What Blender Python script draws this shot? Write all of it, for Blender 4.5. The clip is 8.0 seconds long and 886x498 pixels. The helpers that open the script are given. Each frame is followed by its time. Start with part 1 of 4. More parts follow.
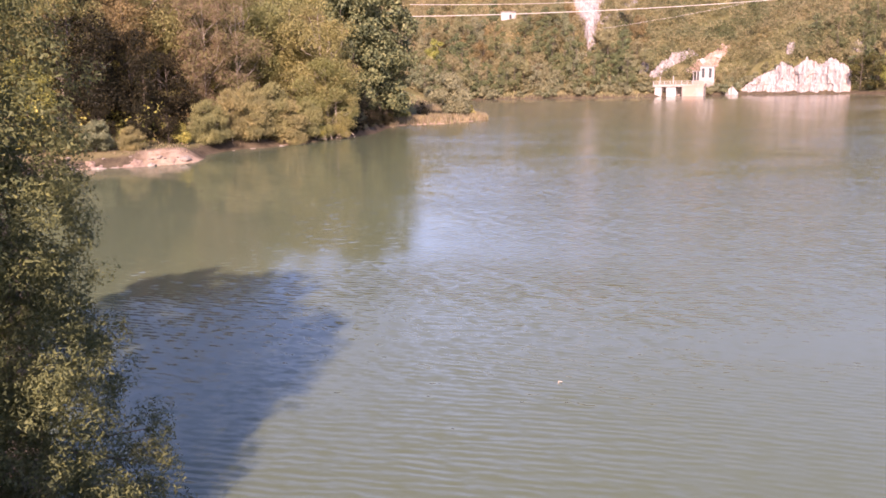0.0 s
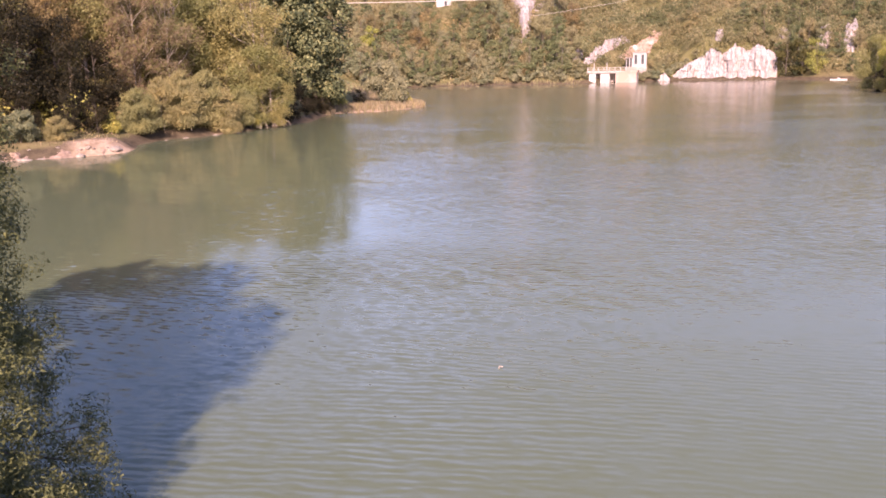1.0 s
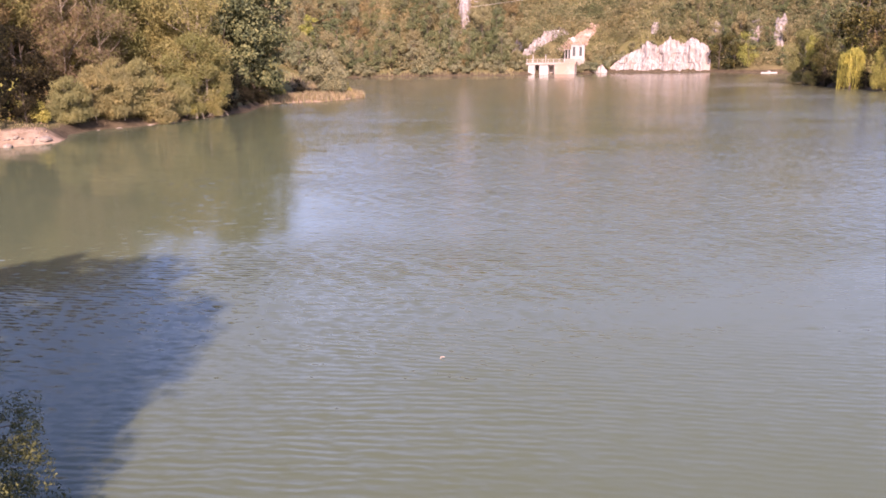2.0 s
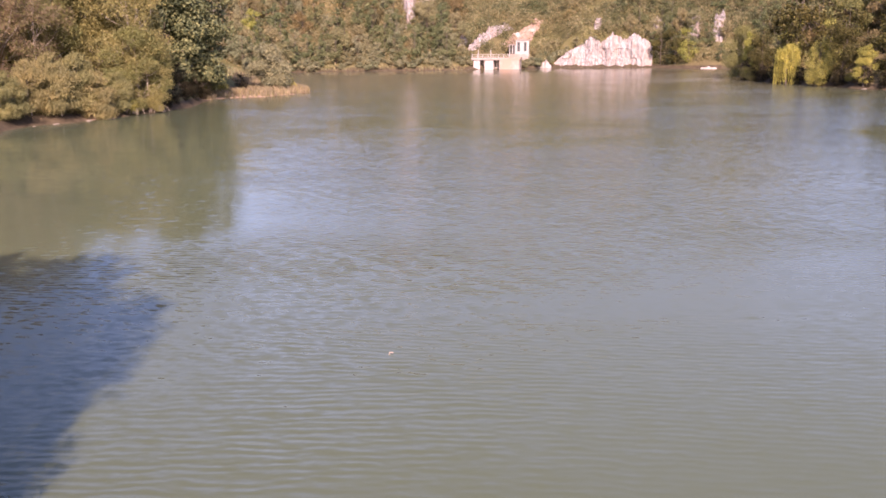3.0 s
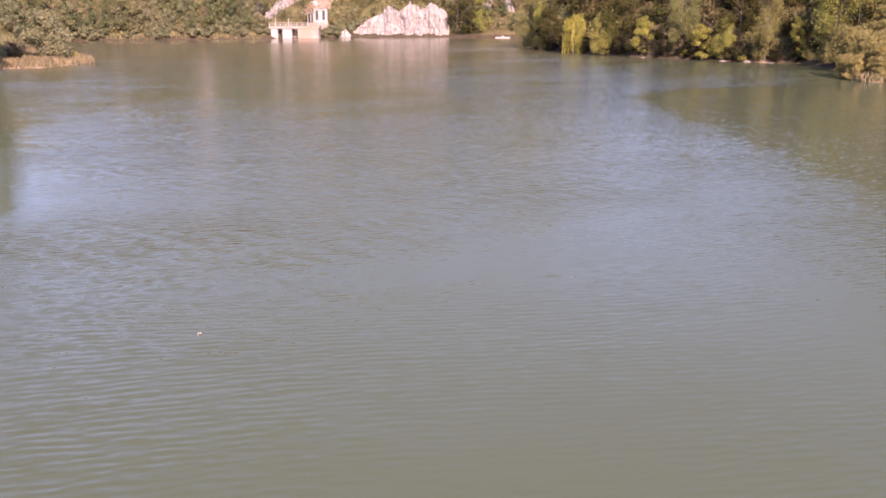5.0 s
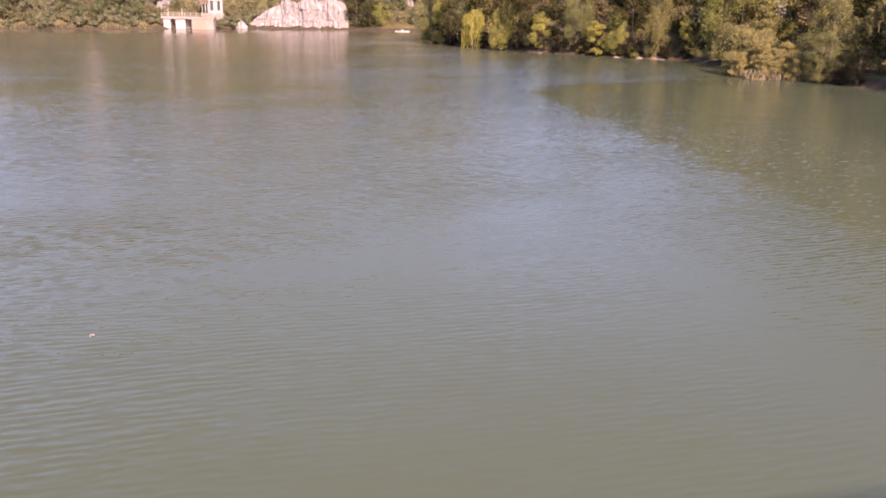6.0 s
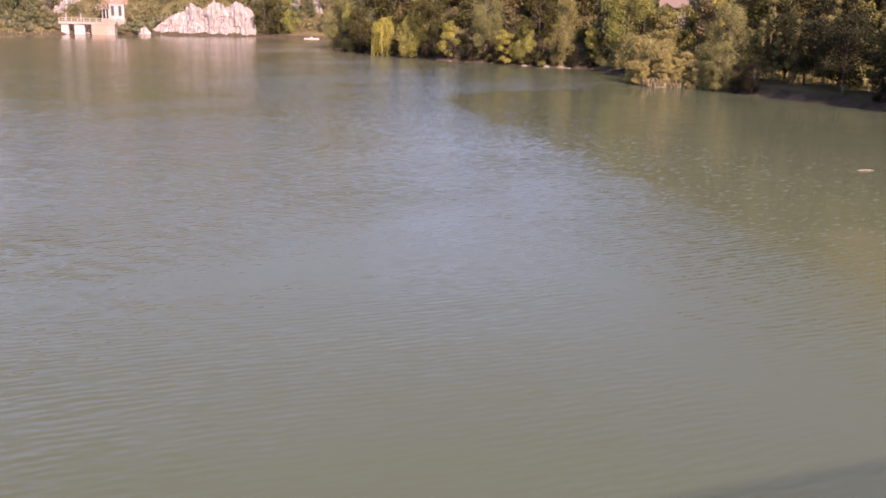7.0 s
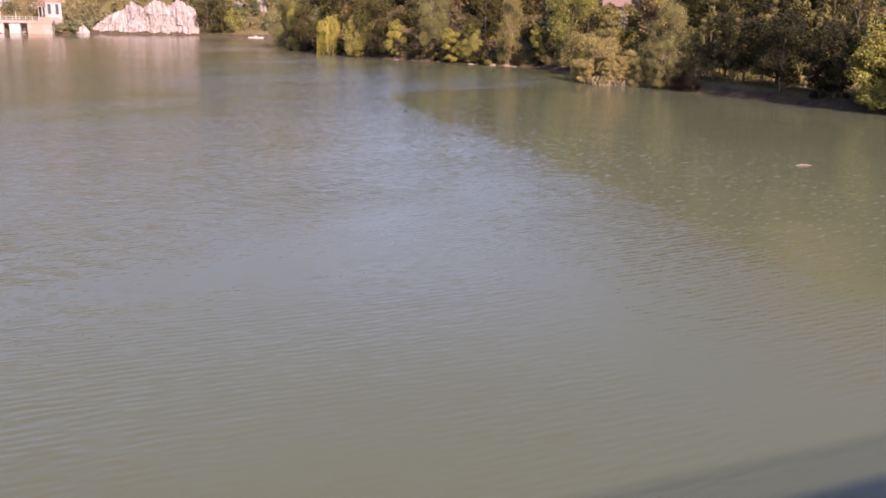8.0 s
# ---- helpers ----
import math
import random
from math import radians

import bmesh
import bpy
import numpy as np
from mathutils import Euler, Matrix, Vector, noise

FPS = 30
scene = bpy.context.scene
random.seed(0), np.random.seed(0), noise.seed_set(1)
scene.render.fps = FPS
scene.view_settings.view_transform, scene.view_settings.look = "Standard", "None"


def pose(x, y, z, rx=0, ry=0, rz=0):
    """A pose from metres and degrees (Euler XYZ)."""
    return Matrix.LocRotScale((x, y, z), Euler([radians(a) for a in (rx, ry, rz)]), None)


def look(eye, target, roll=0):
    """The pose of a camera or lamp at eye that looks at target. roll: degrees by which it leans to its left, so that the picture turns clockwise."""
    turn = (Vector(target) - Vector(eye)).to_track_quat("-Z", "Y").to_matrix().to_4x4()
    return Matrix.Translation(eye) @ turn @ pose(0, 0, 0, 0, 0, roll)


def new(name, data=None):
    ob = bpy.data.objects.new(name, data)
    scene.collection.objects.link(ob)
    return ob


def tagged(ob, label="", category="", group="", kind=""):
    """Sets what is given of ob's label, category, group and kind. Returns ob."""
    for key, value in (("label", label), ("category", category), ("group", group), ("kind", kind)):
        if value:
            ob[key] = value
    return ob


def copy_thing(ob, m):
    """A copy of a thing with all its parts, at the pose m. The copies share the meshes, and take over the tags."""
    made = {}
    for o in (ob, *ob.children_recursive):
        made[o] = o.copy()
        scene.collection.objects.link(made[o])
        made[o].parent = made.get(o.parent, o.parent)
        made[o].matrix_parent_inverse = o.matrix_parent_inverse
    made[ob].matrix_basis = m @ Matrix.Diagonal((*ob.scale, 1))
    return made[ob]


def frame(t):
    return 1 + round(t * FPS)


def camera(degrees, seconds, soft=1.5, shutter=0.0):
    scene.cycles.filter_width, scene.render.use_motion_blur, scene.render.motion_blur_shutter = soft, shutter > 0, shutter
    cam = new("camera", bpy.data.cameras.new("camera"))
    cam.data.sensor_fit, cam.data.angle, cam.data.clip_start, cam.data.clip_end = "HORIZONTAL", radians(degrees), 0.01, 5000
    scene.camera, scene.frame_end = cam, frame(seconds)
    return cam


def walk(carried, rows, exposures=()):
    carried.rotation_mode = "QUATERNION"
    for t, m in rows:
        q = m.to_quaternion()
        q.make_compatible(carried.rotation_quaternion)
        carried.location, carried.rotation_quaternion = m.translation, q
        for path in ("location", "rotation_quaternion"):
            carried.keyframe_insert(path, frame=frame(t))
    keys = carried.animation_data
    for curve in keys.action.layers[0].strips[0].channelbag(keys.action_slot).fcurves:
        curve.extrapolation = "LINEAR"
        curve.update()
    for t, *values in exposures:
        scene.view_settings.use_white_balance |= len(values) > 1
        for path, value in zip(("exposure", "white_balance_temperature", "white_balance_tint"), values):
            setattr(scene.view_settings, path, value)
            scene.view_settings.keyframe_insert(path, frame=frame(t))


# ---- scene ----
cam = camera(54.5, 8.0, 1.7)
PATH = [
    (0, (0.0, 0.0, 10.0), (-0.070, 19.577, 5.909), -1.18),
    (0.5, (0.0, 0.0, 10.0), (0.615, 19.526, 5.715), -1.35),
    (1, (0.0, 0.0, 10.0), (1.330, 19.464, 5.599), -1.30),
    (1.5, (0.0, 0.0, 10.0), (2.024, 19.377, 5.478), -0.82),
    (1.7, (0.0, 0.0, 10.0), (2.295, 19.336, 5.433), -0.79),
    (2.8, (0.0, 0.0, 10.0), (3.644, 19.083, 5.250), -0.60),
    (3, (0.0, 0.0, 10.0), (3.878, 19.036, 5.248), -0.57),
    (3.5, (0.0, 0.0, 10.0), (4.423, 18.912, 5.227), -0.48),
    (4, (0.0, 0.0, 10.0), (5.281, 18.661, 5.113), -0.05),
    (4.5, (0.0, 0.0, 10.0), (6.600, 18.131, 4.736), 0.06),
    (5, (0.0, 0.0, 10.0), (8.014, 17.500, 4.566), 0.05),
    (5.2, (0.0, 0.0, 10.0), (8.449, 17.269, 4.487), 0.25),
    (6.3, (0.0, 0.0, 10.0), (10.586, 16.054, 4.504), 1.40),
    (6.5, (0.0, 0.0, 10.0), (10.980, 15.799, 4.538), 1.58),
    (7, (0.0, 0.0, 10.0), (11.684, 15.332, 4.669), 1.72),
    (7.5, (0.0, 0.0, 10.0), (12.182, 14.971, 4.760), 1.89),
    (8, (0.0, 0.0, 10.0), (12.597, 14.593, 4.676), 1.77),
]
walk(cam, [(t, look(eye, target, roll)) for t, eye, target, roll in PATH], exposures=[(0.0, 1.36, 6850, 46), (3.5, 1.14, 6820, 46), (5.2, 1.09, 6850, 46), (6.4, 1.04, 7000, 45), (8.0, 1.0, 6950, 46)])

# ---- light: low autumn sun behind the bridge, clear sky ----
SUN_AZ, SUN_EL = radians(187.0), radians(34.0)
world = bpy.data.worlds.new("sky")
scene.world = world
world.use_nodes = True
wn, wl = world.node_tree.nodes, world.node_tree.links
wn.clear()
sky = wn.new("ShaderNodeTexSky")
sky.sky_type, sky.sun_disc = "NISHITA", False
sky.sun_elevation, sky.sun_rotation = SUN_EL, SUN_AZ
sky.air_density, sky.dust_density, sky.ozone_density = 1.0, 0.9, 3.4
bg = wn.new("ShaderNodeBackground")
bg.inputs["Strength"].default_value = 0.17
wout = wn.new("ShaderNodeOutputWorld")
wl.new(sky.outputs[0], bg.inputs[0])
wl.new(bg.outputs[0], wout.inputs[0])
sun = new("sun", bpy.data.lights.new("sun", "SUN"))
sun.data.energy, sun.data.angle, sun.data.color = 5.0, radians(1.2), (1.0, 0.88, 0.72)
sun_way = Vector((math.sin(SUN_AZ) * math.cos(SUN_EL), math.cos(SUN_AZ) * math.cos(SUN_EL), math.sin(SUN_EL)))
sun.matrix_world = look(sun_way * 200, (0, 0, 0))


# ---- materials ----
def mat(name):
    m = bpy.data.materials.new(name)
    m.use_nodes = True
    nt = m.node_tree
    b = nt.nodes["Principled BSDF"]
    return m, nt, b


def ramp(nt, src, stops):
    r = nt.nodes.new("ShaderNodeValToRGB")
    e = r.color_ramp.elements
    while len(e) < len(stops):
        e.new(0.5)
    for el, (p, c) in zip(e, stops):
        el.position, el.color = p, (*c, 1)
    nt.links.new(src, r.inputs[0])
    return r.outputs[0]


def tex(nt, scale, detail=5.0, rough=0.6, stretch=(1, 1, 1), coord="Object", turn=0.0):
    c = nt.nodes.new("ShaderNodeTexCoord")
    mp = nt.nodes.new("ShaderNodeMapping")
    mp.inputs["Scale"].default_value = stretch
    mp.inputs["Rotation"].default_value = (0, 0, turn)
    n = nt.nodes.new("ShaderNodeTexNoise")
    n.inputs["Scale"].default_value, n.inputs["Detail"].default_value, n.inputs["Roughness"].default_value = scale, detail, rough
    nt.links.new(c.outputs[coord], mp.inputs[0])
    nt.links.new(mp.outputs[0], n.inputs["Vector"])
    return n.outputs["Fac"]


def mix(nt, fac, a, b, mode="MIX"):
    m = nt.nodes.new("ShaderNodeMix")
    m.data_type, m.blend_type = "RGBA", mode
    if isinstance(fac, float):
        m.inputs["Factor"].default_value = fac
    else:
        nt.links.new(fac, m.inputs["Factor"])
    for key, v in ((6, a), (7, b)):
        if isinstance(v, tuple):
            m.inputs[key].default_value = (*v, 1)
        else:
            nt.links.new(v, m.inputs[key])
    return m.outputs[2]


def bump(nt, b, height, strength=0.5, dist=0.05):
    n = nt.nodes.new("ShaderNodeBump")
    n.inputs["Strength"].default_value, n.inputs["Distance"].default_value = strength, dist
    nt.links.new(height, n.inputs["Height"])
    nt.links.new(n.outputs[0], b.inputs["Normal"])
    return n


def leaf_mat(name, dark, light, odd, odd_part=0.12, through_part=0.33, broad=False, patchy=0.0):
    """Leaves: each leaf its own tone, each plant its own shift, some leaves turned by autumn."""
    m, nt, b = mat(name)
    g = nt.nodes.new("ShaderNodeNewGeometry")
    o = nt.nodes.new("ShaderNodeObjectInfo")
    c = ramp(nt, g.outputs["Random Per Island"], [(0.0, dark), (1.0 - odd_part - 0.12, light), (1.0 - odd_part, odd), (1.0, odd)])
    clump = ramp(nt, tex(nt, 0.55, 3.0), [(0.35, (0.68 - patchy, 0.72 - patchy, 0.72 - patchy)), (0.65, (1.22 + patchy, 1.18 + patchy, 1.1 + patchy))])
    c = mix(nt, 1.0, c, clump, "MULTIPLY")
    if broad:
        c = mix(nt, 1.0, c, ramp(nt, tex(nt, 0.05, 4.0, 0.65), [(0.34, (0.62, 0.72, 0.62)), (0.5, (1.0, 1.0, 1.0)), (0.68, (1.3, 1.08, 0.92))]), "MULTIPLY")
    per = ramp(nt, o.outputs["Random"], [(0.0, (0.86, 0.95, 0.9)), (0.5, (1.0, 1.0, 1.0)), (1.0, (1.08, 1.04, 0.97))])
    c = mix(nt, 1.0, c, per, "MULTIPLY")
    nt.links.new(c, b.inputs["Base Color"])
    b.inputs["Roughness"].default_value = 0.55
    b.inputs["Specular IOR Level"].default_value = 0.12
    t = nt.nodes.new("ShaderNodeBsdfTranslucent")
    nt.links.new(c, t.inputs["Color"])
    ms = nt.nodes.new("ShaderNodeMixShader")
    ms.inputs[0].default_value = through_part
    out = nt.nodes["Material Output"]
    nt.links.new(b.outputs[0], ms.inputs[1])
    nt.links.new(t.outputs[0], ms.inputs[2])
    nt.links.new(ms.outputs[0], out.inputs[0])
    return m


def plain_mat(name, c1, c2, scale, rough=0.8, bump_s=0.4, bump_d=0.03, c3=None, stretch=(1, 1, 1)):
    m, nt, b = mat(name)
    f = tex(nt, scale, 6.0, 0.65, stretch)
    c = ramp(nt, f, [(0.32, c1), (0.68, c2)])
    if c3:
        f2 = tex(nt, scale * 0.17, 3.0, 0.6, stretch)
        c = mix(nt, ramp(nt, f2, [(0.5, (0, 0, 0)), (0.64, (1, 1, 1))]), c, c3)
    nt.links.new(c, b.inputs["Base Color"])
    b.inputs["Roughness"].default_value = rough
    b.inputs["Specular IOR Level"].default_value = 0.25
    bump(nt, b, f, bump_s, bump_d)
    return m


LEAF_OLIVE = leaf_mat("leaf_olive", (0.165, 0.156, 0.06), (0.285, 0.262, 0.102), (0.30, 0.25, 0.105))
LEAF_GREEN = leaf_mat("leaf_green", (0.135, 0.14, 0.042), (0.37, 0.34, 0.09), (0.40, 0.35, 0.098), 0.1, 0.24)
# dark green leaves, colour deepened to hold the shade between crowns
LEAF_DARK_SHADE = leaf_mat("leaf_dark_shade", (0.036, 0.034, 0.011), (0.088, 0.079, 0.024), (0.13, 0.105, 0.034), 0.1, 0.14)
LEAF_YELLOW = leaf_mat("leaf_yellow", (0.20, 0.20, 0.05), (0.36, 0.34, 0.085), (0.37, 0.32, 0.09), 0.12, 0.24)
LEAF_BROWN = leaf_mat("leaf_brown", (0.165, 0.13, 0.062), (0.24, 0.188, 0.09), (0.25, 0.185, 0.09), 0.2)
LEAF_GREY = leaf_mat("leaf_grey", (0.135, 0.14, 0.08), (0.25, 0.245, 0.142), (0.27, 0.245, 0.135), 0.12, 0.2)
LEAF_TWIG = leaf_mat("leaf_twig", (0.15, 0.105, 0.065), (0.27, 0.20, 0.125), (0.20, 0.19, 0.07), 0.25)
LEAF_SCRUB = leaf_mat("leaf_scrub", (0.24, 0.196, 0.1), (0.335, 0.274, 0.146), (0.33, 0.25, 0.14), 0.1, 0.3, True, 0.16)
# near-black leaves: shade of hollows and crown bases put into the colour
LEAF_DEEP_SHADE = leaf_mat("leaf_deep_shade", (0.010, 0.010, 0.005), (0.024, 0.021, 0.010), (0.06, 0.045, 0.02), 0.06, 0.06)
# shade of neighbouring shore trees, put into the leaf colour
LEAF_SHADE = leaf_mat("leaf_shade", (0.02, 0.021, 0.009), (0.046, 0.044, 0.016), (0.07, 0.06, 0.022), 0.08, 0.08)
LEAF_STRAW = leaf_mat("leaf_straw", (0.22, 0.195, 0.075), (0.41, 0.35, 0.14), (0.44, 0.35, 0.14), 0.12, 0.25)
LEAF_CONIFER = leaf_mat("leaf_conifer", (0.052, 0.068, 0.034), (0.165, 0.18, 0.086), (0.19, 0.19, 0.085), 0.1, 0.15)
LEAF_GOLD = leaf_mat("leaf_gold", (0.20, 0.178, 0.078), (0.315, 0.275, 0.124), (0.33, 0.27, 0.125))
LEAF_WILLOW = leaf_mat("leaf_willow", (0.29, 0.265, 0.055), (0.43, 0.385, 0.095), (0.42, 0.35, 0.09), 0.1, 0.35)
LEAF_NEAR = leaf_mat("leaf_near", (0.105, 0.108, 0.05), (0.15, 0.148, 0.066), (0.19, 0.178, 0.072), 0.06)
LEAF_HEATH = leaf_mat("leaf_heath", (0.108, 0.114, 0.058), (0.172, 0.17, 0.088), (0.18, 0.158, 0.086), 0.1, 0.25, True, 0.2)
LEAF_FAR_GREEN = leaf_mat("leaf_far_green", (0.075, 0.092, 0.042), (0.155, 0.165, 0.076), (0.19, 0.18, 0.08), 0.1, 0.15)
LEAF_FAR_OLIVE = leaf_mat("leaf_far_olive", (0.18, 0.164, 0.082), (0.28, 0.25, 0.13), (0.29, 0.228, 0.12), 0.1, 0.2)
GRASS_DRY = leaf_mat("grass_dry", (0.20, 0.15, 0.092), (0.37, 0.285, 0.182), (0.26, 0.22, 0.1), 0.15)
BARK = plain_mat("bark", (0.07, 0.055, 0.04), (0.17, 0.14, 0.105), 6.0, 0.9, 0.8, 0.03, stretch=(1, 1, 0.25))
BARK_PALE = plain_mat("bark_pale", (0.22, 0.18, 0.13), (0.42, 0.36, 0.28), 6.0, 0.85, 0.7, 0.02, stretch=(1, 1, 0.25))
LIMESTONE = plain_mat("limestone", (0.13, 0.108, 0.095), (0.43, 0.388, 0.355), 1.6, 0.9, 1.0, 0.5, c3=(0.31, 0.245, 0.207), stretch=(1, 1, 0.22))
RUST_ROCK = plain_mat("rust_rock", (0.20, 0.12, 0.08), (0.38, 0.26, 0.19), 0.8, 0.9, 0.8, 0.2, c3=(0.48, 0.38, 0.32))
CONCRETE = plain_mat("concrete", (0.21, 0.175, 0.145), (0.35, 0.30, 0.26), 0.8, 0.85, 0.3, 0.02, c3=(0.30, 0.205, 0.15))
WHITE_PAINT = plain_mat("white_paint", (0.29, 0.262, 0.232), (0.40, 0.365, 0.33), 0.9, 0.6, 0.15, 0.01)
DARK_OPENING = plain_mat("dark_opening", (0.03, 0.035, 0.035), (0.06, 0.065, 0.06), 2.0, 0.4, 0.1, 0.01)
METAL_GREY = plain_mat("metal_grey", (0.30, 0.29, 0.28), (0.42, 0.40, 0.38), 5.0, 0.5, 0.1, 0.005)
CABLE = plain_mat("cable_metal", (0.46, 0.42, 0.36), (0.58, 0.54, 0.47), 5.0, 0.45, 0.1, 0.005)
ROOF_TILE = plain_mat("roof_tile", (0.16, 0.112, 0.09), (0.24, 0.172, 0.14), 3.0, 0.85, 0.4, 0.03)
SOIL_PINK = plain_mat("bank_soil", (0.12, 0.08, 0.054), (0.28, 0.20, 0.148), 1.6, 0.95, 0.9, 0.08, c3=(0.17, 0.13, 0.07))
STONE_GREY = plain_mat("bank_stone", (0.13, 0.105, 0.08), (0.30, 0.25, 0.195), 1.6, 0.9, 0.8, 0.08)


def ground_mat():
    m, nt, b = mat("ground_cover")
    f = tex(nt, 0.35, 8.0, 0.7)
    f2 = tex(nt, 0.03, 4.0, 0.6)
    c = ramp(nt, f, [(0.3, (0.06, 0.058, 0.022)), (0.5, (0.10, 0.09, 0.034)), (0.7, (0.15, 0.125, 0.058))])
    c2 = ramp(nt, f, [(0.3, (0.09, 0.074, 0.034)), (0.7, (0.17, 0.135, 0.066))])
    c = mix(nt, ramp(nt, f2, [(0.45, (0, 0, 0)), (0.6, (1, 1, 1))]), c, c2)
    g = nt.nodes.new("ShaderNodeNewGeometry")
    sep = nt.nodes.new("ShaderNodeSeparateXYZ")
    nt.links.new(g.outputs["Position"], sep.inputs[0])
    lift = nt.nodes.new("ShaderNodeMath")
    lift.operation = "MULTIPLY_ADD"
    nt.links.new(f, lift.inputs[0])
    lift.inputs[1].default_value = -1.6
    nt.links.new(sep.outputs["Z"], lift.inputs[2])
    soil = ramp(nt, tex(nt, 0.7, 7.0, 0.7), [(0.3, (0.15, 0.10, 0.06)), (0.7, (0.42, 0.31, 0.215))])
    mud = ramp(nt, tex(nt, 0.9, 6.0, 0.7), [(0.3, (0.036, 0.028, 0.017)), (0.7, (0.105, 0.08, 0.048))])
    near = None
    for cx, cy, rad in ((-30.6, 99.2, 4.6), (1.0, 166.0, 14.0), (-21.0, 122.0, 2.5), (121.0, 122.0, 1.8), (104.0, 86.0, 5.0)):
        dist = nt.nodes.new("ShaderNodeVectorMath")
        dist.operation = "DISTANCE"
        nt.links.new(g.outputs["Position"], dist.inputs[0])
        dist.inputs[1].default_value = (cx, cy, 0.5)
        mr = nt.nodes.new("ShaderNodeMapRange")
        mr.inputs[1].default_value, mr.inputs[2].default_value, mr.inputs[3].default_value, mr.inputs[4].default_value = rad * 0.6, rad * 1.2, 1.0, 0.0
        nt.links.new(dist.outputs["Value"], mr.inputs[0])
        if near is None:
            near = mr.outputs[0]
        else:
            mx = nt.nodes.new("ShaderNodeMath")
            mx.operation = "MAXIMUM"
            nt.links.new(near, mx.inputs[0])
            nt.links.new(mr.outputs[0], mx.inputs[1])
            near = mx.outputs[0]
    high = nt.nodes.new("ShaderNodeMath")
    high.operation = "MULTIPLY_ADD"
    nt.links.new(near, high.inputs[0])
    high.inputs[1].default_value = -1.5
    nt.links.new(lift.outputs[0], high.inputs[2])
    soil = mix(nt, near, mud, soil)
    c = mix(nt, ramp(nt, high.outputs[0], [(0.05, (1, 1, 1)), (0.35, (0, 0, 0))]), c, soil)
    nt.links.new(c, b.inputs["Base Color"])
    b.inputs["Roughness"].default_value = 0.95
    b.inputs["Specular IOR Level"].default_value = 0.1
    bump(nt, b, f, 0.8, 0.3)
    return m


def water_mat():
    """Silty green lake water: calm under the wooded banks, wind ripples in trains on the open lake."""
    m, nt, b = mat("lake_water")
    nt.nodes.remove(b)
    place_ = nt.nodes.new("ShaderNodeNewGeometry").outputs["Position"]

    def put(value, socket):
        if hasattr(value, "is_linked"):
            nt.links.new(value, socket)
        else:
            socket.default_value = value

    def num(op, p, q=0.0, r=0.0):
        n = nt.nodes.new("ShaderNodeMath")
        n.operation = op
        for value, socket in zip((p, q, r), n.inputs):
            put(value, socket)
        return n.outputs[0]

    def vec(op, p, q=(0.0, 0.0, 0.0), out="Vector"):
        n = nt.nodes.new("ShaderNodeVectorMath")
        n.operation = op
        put(p, n.inputs[0])
        put(q, n.inputs[1])
        return n.outputs[out]

    def fade(value, lo, hi, at_lo, at_hi):
        n = nt.nodes.new("ShaderNodeMapRange")
        n.interpolation_type = "SMOOTHSTEP"
        for v, socket in zip((value, lo, hi, at_lo, at_hi), n.inputs):
            put(v, socket)
        return n.outputs[0]

    def turned(way, degrees_):
        n = nt.nodes.new("ShaderNodeVectorRotate")
        n.rotation_type = "Z_AXIS"
        n.inputs["Angle"].default_value = radians(degrees_)
        put(way, n.inputs["Vector"])
        return n.outputs[0]

    def blot(scale, stretch, turn, lo, hi):
        """Uneven patches, 0 to 1."""
        return fade(tex(nt, scale, 3.0, 0.55, stretch, "Object", radians(turn)), lo, hi, 0.0, 1.0)

    # where the wind does not reach: under the wooded banks and along the far shore
    gust = num("SUBTRACT", tex(nt, 0.06, 4.0, 0.6), 0.5)

    def lee(cx, cy, rad, part_, edge, wander=18.0):
        d = vec("DISTANCE", place_, (cx, cy, 0.0), "Value")
        return fade(num("MULTIPLY_ADD", gust, wander, d), rad * edge, rad, part_, 0.0)

    def lee_line(x, y, nx, ny, wide, part_, wander=3.0):
        d = vec("DOT_PRODUCT", vec("SUBTRACT", place_, (x, y, 0.0)), (nx, ny, 0.0), "Value")
        return fade(num("MULTIPLY_ADD", gust, wander, d), -wide, wide, 0.0, part_)

    open_far = num("MULTIPLY", lee(22.0, 240.0, 185.0, 0.9, 0.62), lee_line(50.0, 110.0, -0.92, 0.39, 16.0, 1.0, 10.0))
    calm = lee(-30.0, 80.0, 36.0, 1.0, 0.7)
    for other in (lee(-25.0, 118.0, 31.0, 1.0, 0.75), lee(-19.0, 56.0, 25.0, 0.9, 0.6), open_far,
                  num("MULTIPLY", lee_line(43.5, 40.0, 0.923, -0.385, 2.5, 0.72), lee(80.0, 26.0, 66.0, 1.0, 0.85))):
        calm = num("MAXIMUM", calm, other)
    shore = vec("DISTANCE", place_, (60.0, 400.0, 0.0), "Value")
    near_far_shore = fade(num("MULTIPLY_ADD", gust, 14.0, shore), 142.0, 156.0, 1.0, 0.0)

    # ripples: slopes along and across the wind, in its own frame
    WIND = 31.0

    def slopes(scale, stretch, along, across, turn):
        mp = nt.nodes.new("ShaderNodeMapping")
        mp.inputs["Rotation"].default_value = (0, 0, radians(turn))
        nt.links.new(place_, mp.inputs[0])
        n = nt.nodes.new("ShaderNodeTexNoise")
        n.inputs["Scale"].default_value, n.inputs["Detail"].default_value, n.inputs["Roughness"].default_value = scale, 2.0, 0.5
        nt.links.new(vec("MULTIPLY", mp.outputs[0], stretch), n.inputs["Vector"])
        v = vec("MULTIPLY", vec("SUBTRACT", n.outputs["Color"], (0.5, 0.5, 0.5)), (along, across, 0.0))
        return turned(v, -turn)

